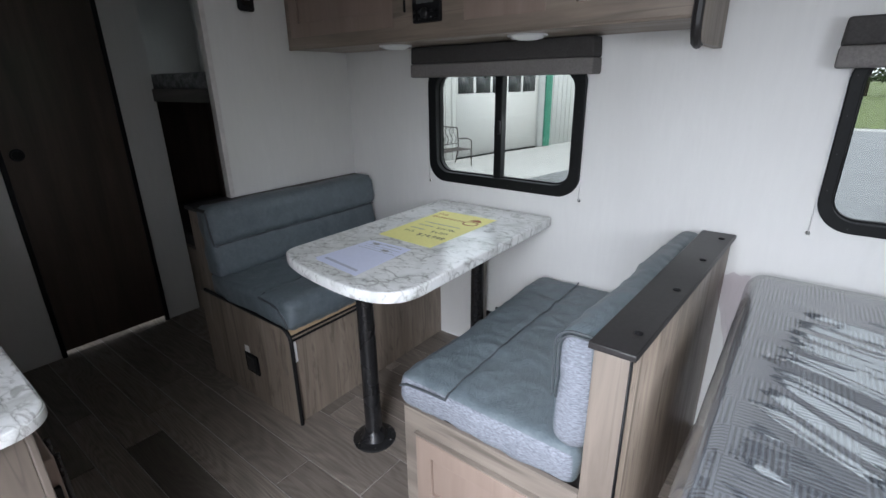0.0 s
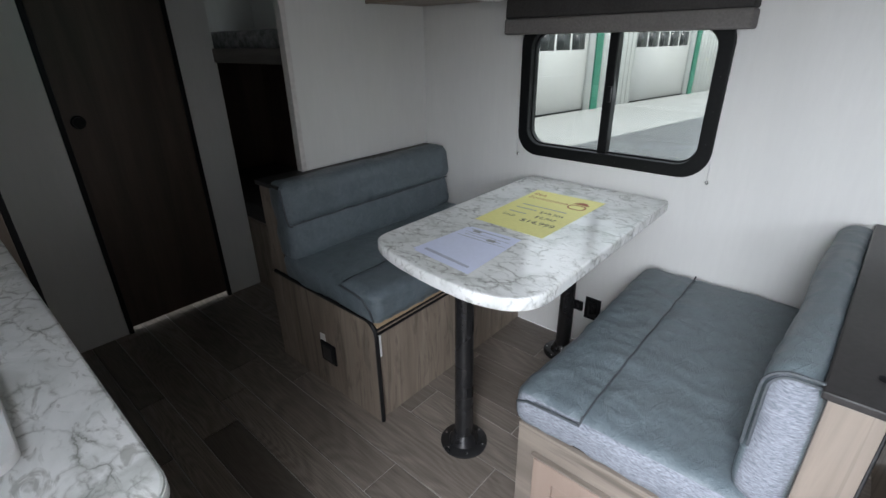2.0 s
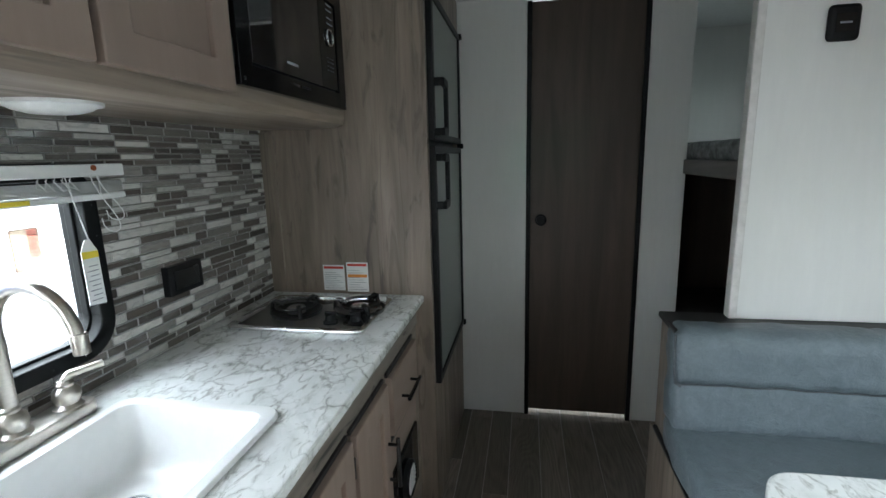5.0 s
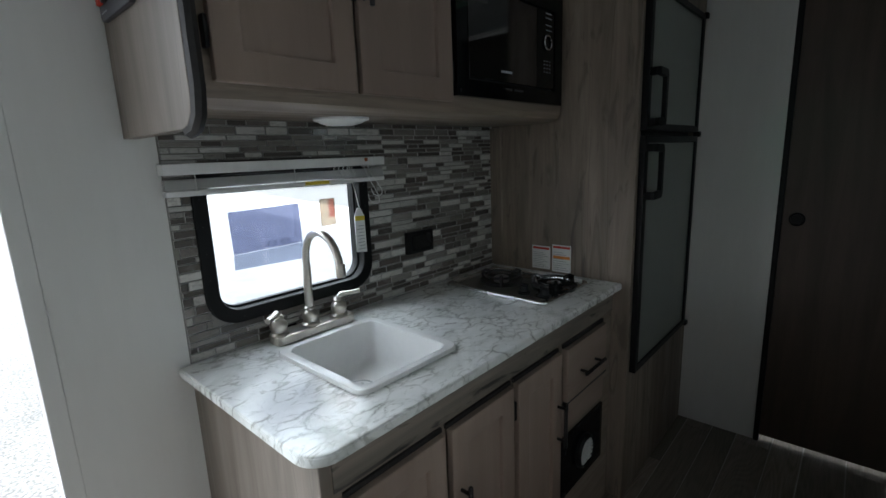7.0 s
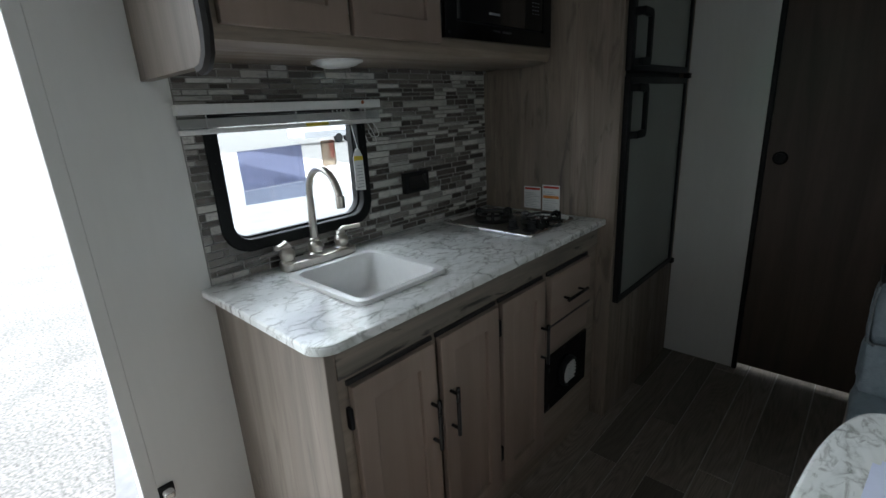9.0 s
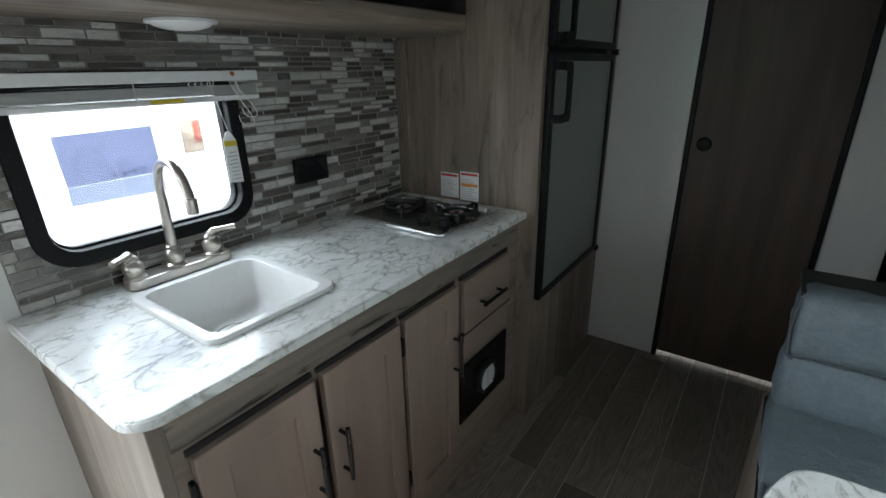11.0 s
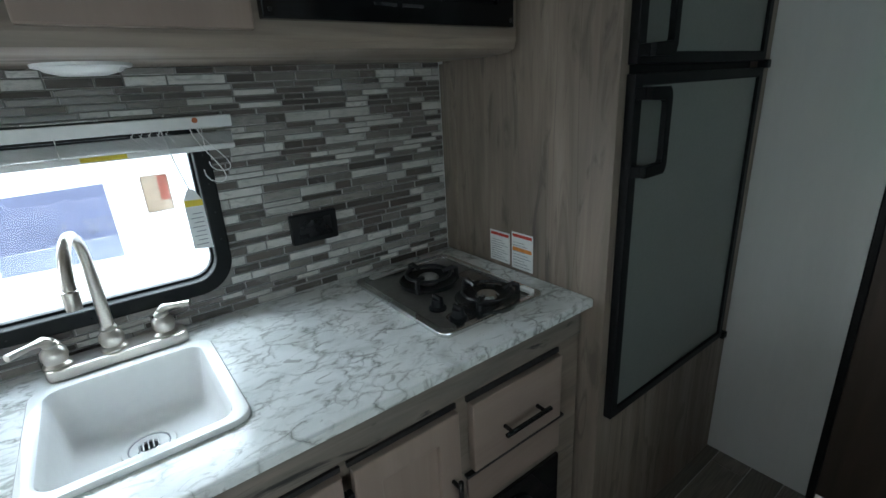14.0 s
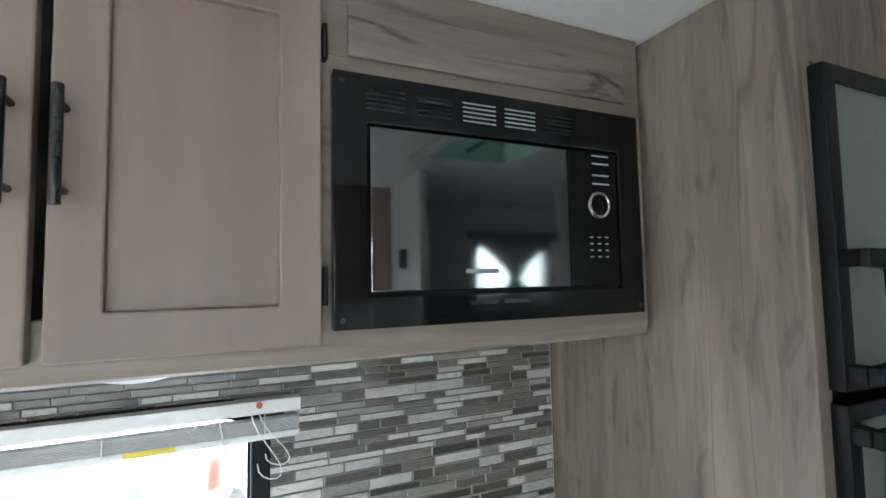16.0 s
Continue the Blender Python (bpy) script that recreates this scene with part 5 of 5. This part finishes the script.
for z in (0.545, 1.437, 1.93):
    part("hinge", box(-2.850, -2.822, 0.186, 0.214, z - 0.012, z + 0.012, 0.004), BLACK, fridge)


def notice(y0, y1, z0, z1, band):
    e = thing("warning_label", (-2.134, (y0 + y1) / 2, z0), "white warning label with red heading stuck on wood", "label", "warning labels")
    x = -2.1335
    part("paper", box(-2.1349, x, y0, y1, z0, z1), LABEL, e)
    part("heading", box(x, x + 0.0004, y0 + 0.004, y1 - 0.004, z1 - 0.014, z1 - 0.005), PRINT_RED, e)
    for k in range(9):
        part("print_line", box(x, x + 0.0004, y0 + 0.006, y1 - 0.008 - 0.012 * (k % 3), z0 + 0.008 + k * (z1 - z0 - 0.03) / 9, z0 + 0.0095 + k * (z1 - z0 - 0.03) / 9), PRINT_GREY, e)
    if band:
        part("band", box(x, x + 0.0006, y0 + 0.004, y1 - 0.004, z0 + 0.055, z0 + 0.066), PRINT_ORANGE, e, "orange band")


notice(-0.226, -0.143, 0.910, 1.006, False)
notice(-0.134, -0.052, 0.906, 1.017, True)

outlet("kitchen_outlet", -1.716, -1.587, SOUTH + 0.008, 1.042, 1.122, 1, "black double outlet on the mosaic backsplash", 0.022)

# ---- kitchen blind and things on the window ----
blind = thing("window_blind", (-1.16, -0.40, 1.32), "white mini blind pulled fully up over the kitchen window", "blind")
part("headrail", box(-1.487, -0.833, -0.424, -0.388, 1.366, 1.392, 0.002), WHITE_PLASTIC, blind)
for k in range(9):
    z = 1.3525 - k * 0.0026
    part("slat", plate([(-0.418, z), (-0.405, z + 0.0025), (-0.392, z), (-0.392, z + 0.0008), (-0.405, z + 0.0033), (-0.418, z + 0.0008)], "x", -1.484, -0.836), WHITE_PLASTIC, blind)
part("bottom_rail", box(-1.486, -0.834, -0.420, -0.390, 1.316, 1.330, 0.004), WHITE_PLASTIC, blind)
part("yellow_label", box(-1.27, -1.19, -0.3902, -0.3894, 1.319, 1.328), LABEL_YELLOW, blind)
for x in (-1.42, -1.16, -0.90):
    part("ladder_cord", rod((x, -0.389, 1.325), (x, -0.389, 1.37), 0.0012, seg=6), WHITE_PLASTIC, blind)
part("screw", rod((-1.41, -0.3885, 1.384), (-1.41, -0.385, 1.384), 0.006, seg=10), PRINT_RUST, blind)
for a, dip in ((0.0, 0.115), (0.014, 0.09)):
    loop = [(-1.395 - a - 0.05 * math.sin(math.pi * k / 12) ** 2 - 0.012 * k / 12, -0.383, 1.372 - dip * math.sin(math.pi * k / 16) ** 1.2 - 0.02 * (k / 12)) for k in range(13)]
    part("pull_cord", tube(loop, 0.0013, 6), WHITE_PLASTIC, blind)
part("pull_cord", tube([(-1.34, -0.384, 1.37), (-1.352, -0.382, 1.30), (-1.368, -0.384, 1.235)], 0.0013, 6), WHITE_PLASTIC, blind)
for k in range(5):
    x = -1.29 - 0.016 * k
    part("cord_tangle", tube([(x, -0.386, 1.366), (x + 0.012, -0.380, 1.350 - 0.006 * (k % 2)), (x - 0.010, -0.382, 1.340), (x + 0.006, -0.384, 1.362)], 0.001, 5), WHITE_PLASTIC, blind)
tag = thing("hanging_tag", (-1.37, -0.39, 1.1), "white hanging safety tag with a yellow band", "tag")
part("tag_card", plate([(-1.392, 1.093), (-1.352, 1.098), (-1.352, 1.212), (-1.364, 1.236), (-1.376, 1.236), (-1.390, 1.210)], "y", -0.392, -0.390), LABEL, tag)
part("yellow_band", plate([(-1.390, 1.196), (-1.353, 1.197), (-1.353, 1.212), (-1.390, 1.210)], "y", -0.3899, -0.3894), LABEL_YELLOW, tag)
for k in range(8):
    part("print_line", box(-1.385, -1.358 - 0.006 * (k % 2), -0.3899, -0.3895, 1.105 + k * 0.0105, 1.107 + k * 0.0105), PRINT_GREY, tag)
thin = lambda name, c: pane(name, c, 0.3)


def frosted(name, c):
    """Thin printed film that scatters the daylight behind it."""
    n = Nodes(name)
    n.tree.nodes.remove(n.bsdf)
    through_it, clear, m = n.add("ShaderNodeBsdfTranslucent"), n.add("ShaderNodeBsdfTransparent"), n.add("ShaderNodeMixShader")
    tone = n.ramp(n.noise(n.mapped((2, 1, 8)), 3.0, 3), [(0.35, tuple(q * 0.93 for q in c)), (0.65, c)])
    through_it.inputs["Color"].default_value = tuple(q * 0.35 for q in c) + (1,)
    n.link(tone, clear.inputs["Color"])
    m.inputs["Fac"].default_value = 0.82
    n.link(through_it.outputs["BSDF"], m.inputs[1])
    n.link(clear.outputs["BSDF"], m.inputs[2])
    n.link(m.outputs["Shader"], n.out.inputs["Surface"])
    return n.mat


sticker = thing("window_sticker", (-1.315, -0.474, 1.18), "small translucent printed sticker on the window glass", "sticker")
part("sheet", plate(rounded(-1.341, -1.286, 1.183, 1.268, 0.004, 3), "y", -0.4755, -0.475), thin("translucent_tan", (0.66, 0.60, 0.53)), sticker)
part("red_block", box(-1.338, -1.319, -0.4749, -0.4747, 1.208, 1.265), thin("translucent_red", (0.92, 0.62, 0.62)), sticker)
for k in range(8):
    part("print_line", box(-1.336, -1.289, -0.4745, -0.4743, 1.189 + k * 0.009, 1.1903 + k * 0.009), thin("translucent_print", (0.80, 0.66, 0.58)), sticker)
part("border", plate(rounded(-1.341, -1.286, 1.183, 1.268, 0.004, 3), "y", -0.4742, -0.4738, [rounded(-1.339, -1.288, 1.185, 1.266, 0.003, 3)[::-1]]), thin("translucent_brown", (0.55, 0.42, 0.36)), sticker)
poster = thing("window_poster", (-1.11, -0.481, 1.094), "bluish translucent sheet stuck on the outside of the window", "poster")
part("sheet", plate([(-1.218, 1.145), (-1.006, 1.142), (-1.003, 1.259), (-1.216, 1.263)], "y", -0.4812, -0.4806), frosted("translucent_blue", (0.46, 0.48, 0.60)), poster)
part("pale_strip", plate([(-1.219, 1.094), (-1.004, 1.099), (-1.006, 1.141), (-1.218, 1.144)], "y", -0.4812, -0.4806), frosted("translucent_pale", (0.60, 0.63, 0.72)), poster)
for k in range(4):
    part("print_bar", box(-1.180 + k * 0.022, -1.168 + k * 0.022, -0.4804, -0.4802, 1.148, 1.164), thin("translucent_grey", (0.80, 0.81, 0.85)), poster)

# entry: aluminium jamb edge, sill and latch
jamb = thing("door_2", (ENTRY[0], SOUTH, 0), "open entry doorway with pale jamb trim", "doorway", kind="structure")
part("jamb_trim", box(ENTRY[0] - 0.03, ENTRY[0] + 0.006, SOUTH - 0.056, SOUTH + 0.004, 0.0, 1.85, 0.003), WALL, jamb)
part("jamb_trim", box(ENTRY[1] - 0.006, ENTRY[1] + 0.03, SOUTH - 0.056, SOUTH + 0.004, 0.0, 1.85, 0.003), WALL, jamb)
part("latch", box(-0.628, -0.600, SOUTH, SOUTH + 0.038, 0.345, 0.368, 0.006), STEEL, jamb, "steel latch on a black base")
part("latch_base", box(-0.634, -0.594, SOUTH, SOUTH + 0.006, 0.338, 0.376, 0.002), BLACK, jamb)
VX, VY = -2.22, 0.74
vent_box = thing("roof_vent", (VX, VY, TOP), "white roof vent with a translucent green-tinted lid", "vent")
part("garnish", plate(rect(VX - 0.23, VX + 0.23, VY - 0.23, VY + 0.23), "z", TOP - 0.012, TOP, [rect(VX - 0.175, VX + 0.175, VY - 0.175, VY + 0.175)[::-1]], 0.003), WHITE_PLASTIC, vent_box)
part("lid", box(VX - 0.19, VX + 0.19, VY - 0.19, VY + 0.19, TOP + 0.09, TOP + 0.094), pane("green_vent_lid", (0.04, 0.14, 0.11), 0.3), vent_box)
part("throat", plate(rect(VX - 0.19, VX + 0.19, VY - 0.19, VY + 0.19), "z", TOP + 0.05, TOP + 0.09, [rect(VX - 0.18, VX + 0.18, VY - 0.18, VY + 0.18)[::-1]]), WHITE_PLASTIC, vent_box)
part("crank_arm", rod((VX, VY - 0.17, TOP + 0.03), (VX, VY + 0.17, TOP + 0.03), 0.008, seg=8), BLACK, vent_box)
part("crank_knob", rod((VX, VY - 0.10, TOP + 0.03), (VX, VY - 0.10, TOP - 0.02), 0.010, seg=10), BLACK, vent_box)

# ---- outside ----
ASPHALT = speckled("worn_asphalt", (0.17, 0.175, 0.18), 0.45, 8, 0.25, 0, 0.2)
CONCRETE = speckled("pale_concrete", (0.48, 0.48, 0.46), 0.8, 5, 0.12, 0, 0.1)
GRAVEL = speckled("pale_gravel", (0.19, 0.187, 0.18), 0.9, 40, 0.6, 0, 1.0)
GRASS = speckled("field_grass", (0.13, 0.17, 0.05), 0.9, 3, 0.5, 0, 0.3)
SIDING = speckled("white_metal_siding", (0.62, 0.63, 0.61), 0.5, 20, 0.03)
GREEN = speckled("green_trim_metal", (0.03, 0.20, 0.13), 0.4, 30, 0.1)
LEAF = speckled("tree_leaves", (0.06, 0.09, 0.035), 0.8, 4, 0.5)
DOORWHITE = speckled("white_garage_door", (0.68, 0.68, 0.66), 0.5, 12, 0.03)

solid("ground", box(-400, 400, -400, 400, GROUND - 0.5, GROUND), GRAVEL, "pale gravel yard around the trailer", "ground", "structure")
A0 = Vector((-7.6, 9.8))
AD = Vector((0.183, 0.983)).normalized()
AN = Vector((AD.y, -AD.x))


def along(s, d):
    """A point s metres along the building's front and d metres out from it."""
    p = A0 + AD * s + AN * d
    return (p.x, p.y)


def slab(s0, s1, d0, d1, z0, z1, bev=0.0, bm=None):
    return plate([along(s0, d0), along(s1, d0), along(s1, d1), along(s0, d1)], "z", z0, z1, (), bev, bm)


solid("road", slab(-40, 60, 3.0, 9.0, GROUND, GROUND + 0.010), ASPHALT, "wet-looking grey asphalt lane", "road", "structure")
solid("pavement", slab(-40, 14.0, 0.0, 3.0, GROUND, GROUND + 0.02), CONCRETE, "pale concrete apron along the building", "pavement", "structure")
solid("backdrop", box(-300, 300, 26, 300, GROUND + 0.001, GROUND + 0.012), GRASS, "green and straw-coloured field", "field", "structure")
solid("pavement_far", box(-60, 60, 24.6, 25.8, GROUND + 0.002, GROUND + 0.016), CONCRETE, "pale road crossing far off", "road", "structure")

barn = thing("metal_building", (*along(3, -3), GROUND), "white ribbed metal building with garage doors and green trim", "building")
H = 4.2
DOORS = ((0.6, 4.25), (6.6, 10.3))
bm = None
for s0, s1 in ((-9, 0.6), (4.25, 6.6), (10.3, 12.4)):
    bm = slab(s0, s1, -0.25, 0, GROUND, GROUND + H, 0, bm)
for s0, s1 in DOORS:
    slab(s0, s1, -0.25, 0, GROUND + 3.3, GROUND + H, 0, bm)
slab(12.15, 12.4, -9, -0.25, GROUND, GROUND + H, 0, bm)
part("wall", bm, SIDING, barn)
for s0, s1 in ((-9, 0.6), (4.8, 6.6), (10.85, 12.4)):
    s = s0 + 0.1
    while s < s1:
        part("rib", slab(s, s + 0.03, 0, 0.016, GROUND, GROUND + H), SIDING, barn)
        s += 0.24
for s in (4.45, 10.5):
    part("corner_trim", slab(s, s + 0.32, 0, 0.05, GROUND, GROUND + H, 0.006), GREEN, barn, "green metal trim")
part("roof", slab(-9.4, 12.8, -10, 0.4, GROUND + H, GROUND + H + 0.12), GREEN, barn, "green metal roof")
PANE_DARK = speckled("dark_window_pane", (0.03, 0.035, 0.035), 0.06, 5, 0.3)
for s0, s1 in DOORS:
    gd = part("garage_door", slab(s0 + 0.02, s1 - 0.02, -0.16, -0.10, GROUND + 0.03, GROUND + 3.3), DOORWHITE, barn, "white sectional garage door with windows")
    part("bottom_seal", slab(s0 + 0.02, s1 - 0.02, -0.17, -0.09, GROUND + 0.005, GROUND + 0.05), BLACK, gd)
    for z in (1.05, 2.05, 2.72):
        part("section_joint", slab(s0 + 0.02, s1 - 0.02, -0.10, -0.094, GROUND + z, GROUND + z + 0.02), SIDING, gd)
    n = 5
    for k in range(n):
        a = s0 + 0.14 + k * (s1 - s0 - 0.28) / n
        for z0, z1 in ((1.72, 2.18), (2.26, 2.66)):
            part("pane", slab(a + 0.05, a + (s1 - s0 - 0.28) / n - 0.05, -0.10, -0.092, GROUND + z0, GROUND + z1), PANE_DARK, gd, "dark window pane")

IRON = speckled("brown_iron", (0.06, 0.05, 0.045), 0.5, 60, 0.2)
seat_out = thing("garden_bench", (*along(-0.3, 0.55), GROUND + 0.02), "ornate cast-iron garden bench beside the building", "bench")


def iron(s, d, z):
    return (*along(s, d), GROUND + 0.02 + z)


for s in (-1.0, 0.25):
    part("arm_frame", tube([iron(s, 0.95, 0), iron(s, 0.93, 0.35), iron(s, 0.95, 0.60), iron(s, 0.85, 0.66), iron(s, 0.50, 0.64)], 0.016, 8), IRON, seat_out)
    part("back_leg", tube([iron(s, 0.35, 0), iron(s, 0.48, 0.40), iron(s, 0.42, 0.92)], 0.016, 8), IRON, seat_out)
for k in range(7):
    part("seat_slat", tube([iron(-1.0, 0.48 + 0.07 * k, 0.41), iron(0.25, 0.48 + 0.07 * k, 0.41)], 0.013, 6), IRON, seat_out)
part("back_rail", tube([iron(-1.0, 0.42, 0.90), iron(-0.4, 0.41, 0.98), iron(0.25, 0.42, 0.90)], 0.015, 8), IRON, seat_out)
part("back_rail", tube([iron(-1.0, 0.47, 0.52), iron(0.25, 0.47, 0.52)], 0.012, 8), IRON, seat_out)
for k in range(9):
    s = -0.93 + k * 0.135
    part("scroll", tube([iron(s + 0.05 * math.sin(a), 0.44, 0.53 + 0.40 * a / 6.3) for a in [q * 0.63 for q in range(11)]], 0.009, 6), IRON, seat_out)

# far trees
random.seed(7)


def tree(x, y, h, label):
    e = thing("tree", (x, y, GROUND), label, "tree", "far trees")
    part("trunk", rod((x, y, GROUND), (x, y, GROUND + h * 0.5), 0.22, 0.1, 8), BROWN, e)
    bm = bmesh.new()
    for k in range(260):
        a, q = random.uniform(0, 6.28), random.random() ** 0.5
        zz = random.uniform(0.25, 1.0)
        rr = h * 0.38 * q * math.sin(math.pi * min(0.97, 0.15 + 0.85 * (zz - 0.25) / 0.75)) ** 0.6
        c = Vector((x + rr * math.cos(a), y + rr * math.sin(a), GROUND + zz * h))
        s = random.uniform(0.2, 0.5)
        d1, d2 = Vector((random.gauss(0, 1), random.gauss(0, 1), random.gauss(0, 1))).normalized(), Vector((random.gauss(0, 1), random.gauss(0, 1), random.gauss(0, 1))).normalized()
        bm.faces.new([bm.verts.new(c + s * d1), bm.verts.new(c + s * d2), bm.verts.new(c - s * d1 * 0.8), bm.verts.new(c - s * d2 * 0.9)])
    part("crown", bm, LEAF, e)


for k in range(16):
    tree(-32 + k * 4.5 + random.uniform(-1, 1), random.uniform(62, 75), random.uniform(5, 9), "distant leafy green tree beyond the field")

# neighbouring white trailer seen through the kitchen window, and a far one beyond the yard
TRAILER = speckled("white_fibreglass", (0.78, 0.79, 0.80), 0.3, 10, 0.02)


def camper(x0, x1, y, label):
    e = thing("travel_trailer", ((x0 + x1) / 2, y, GROUND), label, "trailer", "parked trailers")
    part("body", box(x0, x1, y - 2.3, y, GROUND + 0.5, GROUND + 3.1, 0.12, 3), TRAILER, e)
    part("skirt", box(x0 + 0.1, x1 - 0.1, y - 0.01, y + 0.012, GROUND + 0.5, GROUND + 0.95, 0.004), speckled("grey_skirt", (0.35, 0.36, 0.38), 0.4), e)
    for c in ((x0 + x1) / 2 - 0.45, (x0 + x1) / 2 + 0.45):
        part("wheel", rod((c, y - 0.25, GROUND + 0.36), (c, y + 0.02, GROUND + 0.36), 0.36, seg=24, bev=0.04), BLACK, e)
    for c in (x0 + 1.2, x1 - 1.4):
        part("window", plate(rounded(c - 0.4, c + 0.4, GROUND + 1.75, GROUND + 2.3, 0.08), "y", y, y + 0.02, (), 0.004), GLASS_BLACK, e)


camper(-26, -19, -30, "white travel trailer parked across the yard")
camper(-14, -7, -38, "white travel trailer parked far across the yard")

# ---- floor planks ----
L, W = 0.95, 0.15
JOINTS = [SOUTH, -0.33, -0.19, -0.04, 0.11, 0.23, 0.345, 0.45, 0.59, 0.707, 0.856, 1.066, 1.232, 1.325, 1.475, 1.55, 1.70, 1.85, NORTH]
ENDS = {7: -1.91, 9: -1.274, 10: -0.992, 11: -1.412, 12: -1.038}
plank_bm = box(0, L, 0, W, -0.004, 0.0, 0.0012, 1)
plank_me = bpy.data.meshes.new("plank")
bmesh.ops.recalc_face_normals(plank_bm, faces=plank_bm.faces)
plank_bm.to_mesh(plank_me)
plank_bm.free()
plank_me.materials.append(PLANK)
for r, (y0, y1) in enumerate(zip(JOINTS, JOINTS[1:])):
    x = ENDS.get(r, -1.0 - (r * 0.37) % L)
    x -= L * math.ceil((x - WEST) / L)
    while x < EAST:
        x0, x1 = max(x, WEST + 0.002), min(x + L, EAST - 0.002)
        if x1 - x0 > 0.01:
            p = new("plank", plank_me)
            p.parent = floor
            p.location = (x0 + 0.0018, y0 + 0.0018, 0)
            p.scale = ((x1 - x0 - 0.0036) / L, (y1 - y0 - 0.0036) / W, 1)
        x += L

# ---- mosaic backsplash ----
n = Nodes("mosaic_tile")
tile_pick = n.add("ShaderNodeObjectInfo").outputs["Random"]
tv = n.mapped((0.25, 2.5, 0.18))
shift = n.add("ShaderNodeVectorMath", operation="MULTIPLY_ADD")
spread = n.add("ShaderNodeCombineXYZ")
n.link(tile_pick, spread.inputs[0])
n.link(tile_pick, spread.inputs[2])
n.link(spread.outputs[0], shift.inputs[0])
shift.inputs[1].default_value = (37.0, 0.0, 53.0)
n.link(tv, shift.inputs[2])
streak = n.noise(shift.outputs["Vector"], 9, 6, 0.65, 1.2)
tone = n.ramp(tile_pick, [(0.0, (0.58, 0.565, 0.535)), (0.16, (0.46, 0.445, 0.42)), (0.31, (0.150, 0.133, 0.119)), (0.47, (0.110, 0.095, 0.085)), (0.63, (0.080, 0.070, 0.063)), (0.80, (0.175, 0.158, 0.143)), (0.92, (0.27, 0.255, 0.237))], True)
c = n.mix(n.ramp(streak, [(0.48, GREY3(0.0)), (0.70, GREY3(0.5))]), tone, (0.085, 0.075, 0.07))
c = n.mix(n.ramp(n.noise(shift.outputs["Vector"], 4, 5, 0.6, 0.8), [(0.58, GREY3(0.0)), (0.75, GREY3(0.25))]), c, (0.55, 0.53, 0.50))
n.colour(c)
n.rough(n.ramp(tile_pick, [(0.0, GREY3(0.35)), (0.4, GREY3(0.10)), (0.7, GREY3(0.22))], True))
TILE = n.mat
splash = solid("backsplash", plate(rect(-2.118, -0.842, 0.9005, 1.497), "y", SOUTH, SOUTH + 0.002, [inset(WIN_K, 0.015, 0.07)[::-1]]), speckled("mosaic_grout", (0.22, 0.21, 0.195), 0.8, 60, 0.1), "mosaic backsplash of grey, taupe and brown glass strips", "backsplash", "structure")
tbm = bmesh.new()
rings = [[tbm.verts.new((sx * a, y, sz * b)) for sx, sz in ((-1, -1), (1, -1), (1, 1), (-1, 1))] for a, b, y in ((0.5, 0.5, 0.0), (0.5, 0.5, 0.0050), (0.486, 0.435, 0.0066))]
for q, s in zip(rings, rings[1:]):
    for k in range(4):
        tbm.faces.new((q[k], q[(k + 1) % 4], s[(k + 1) % 4], s[k])).material_index = 1
tbm.faces.new(rings[-1])
tile_me = bpy.data.meshes.new("tile")
bmesh.ops.recalc_face_normals(tbm, faces=tbm.faces)
tbm.to_mesh(tile_me)
tbm.free()
tile_me.materials.append(TILE)
# pale bevels: window light caught on the tile edges is put into the colour
tile_me.materials.append(speckled("glass_edge_glint", (0.47, 0.46, 0.44), 0.25, 60, 0.1, 0, 0))
random.seed(5)
spots = []
z, r = 0.9025, 0
while z < 1.49:
    h = random.choice((0.025, 0.014, 0.022, 0.015))
    h = min(h, 1.496 - z)
    x = -2.117 - random.uniform(0, 0.05)
    while x < -0.845:
        w = random.choice((0.05, 0.065, 0.08, 0.10, 0.12))
        a, b = max(x, -2.117), min(x + w, -0.843)
        if b - a > 0.012:
            for a2, b2 in (((a, b),) if not (z + h > WIN_K[2] + 0.012 and z < WIN_K[3] - 0.012 and a < WIN_K[1] - 0.012 and b > WIN_K[0] + 0.012) else ((a, min(b, WIN_K[0] + 0.012)), (max(a, WIN_K[1] - 0.012), b))):
                if b2 - a2 > 0.012:
                    spots.append((a2, b2, z, h))
        x += w
    z += h
    r += 1
for a, b, z, h in spots:
    p = new("tile", tile_me)
    p.parent = splash
    p.location = ((a + b) / 2, SOUTH + 0.001, z + h / 2)
    p.scale = (b - a - 0.0024, 1, h - 0.0024)
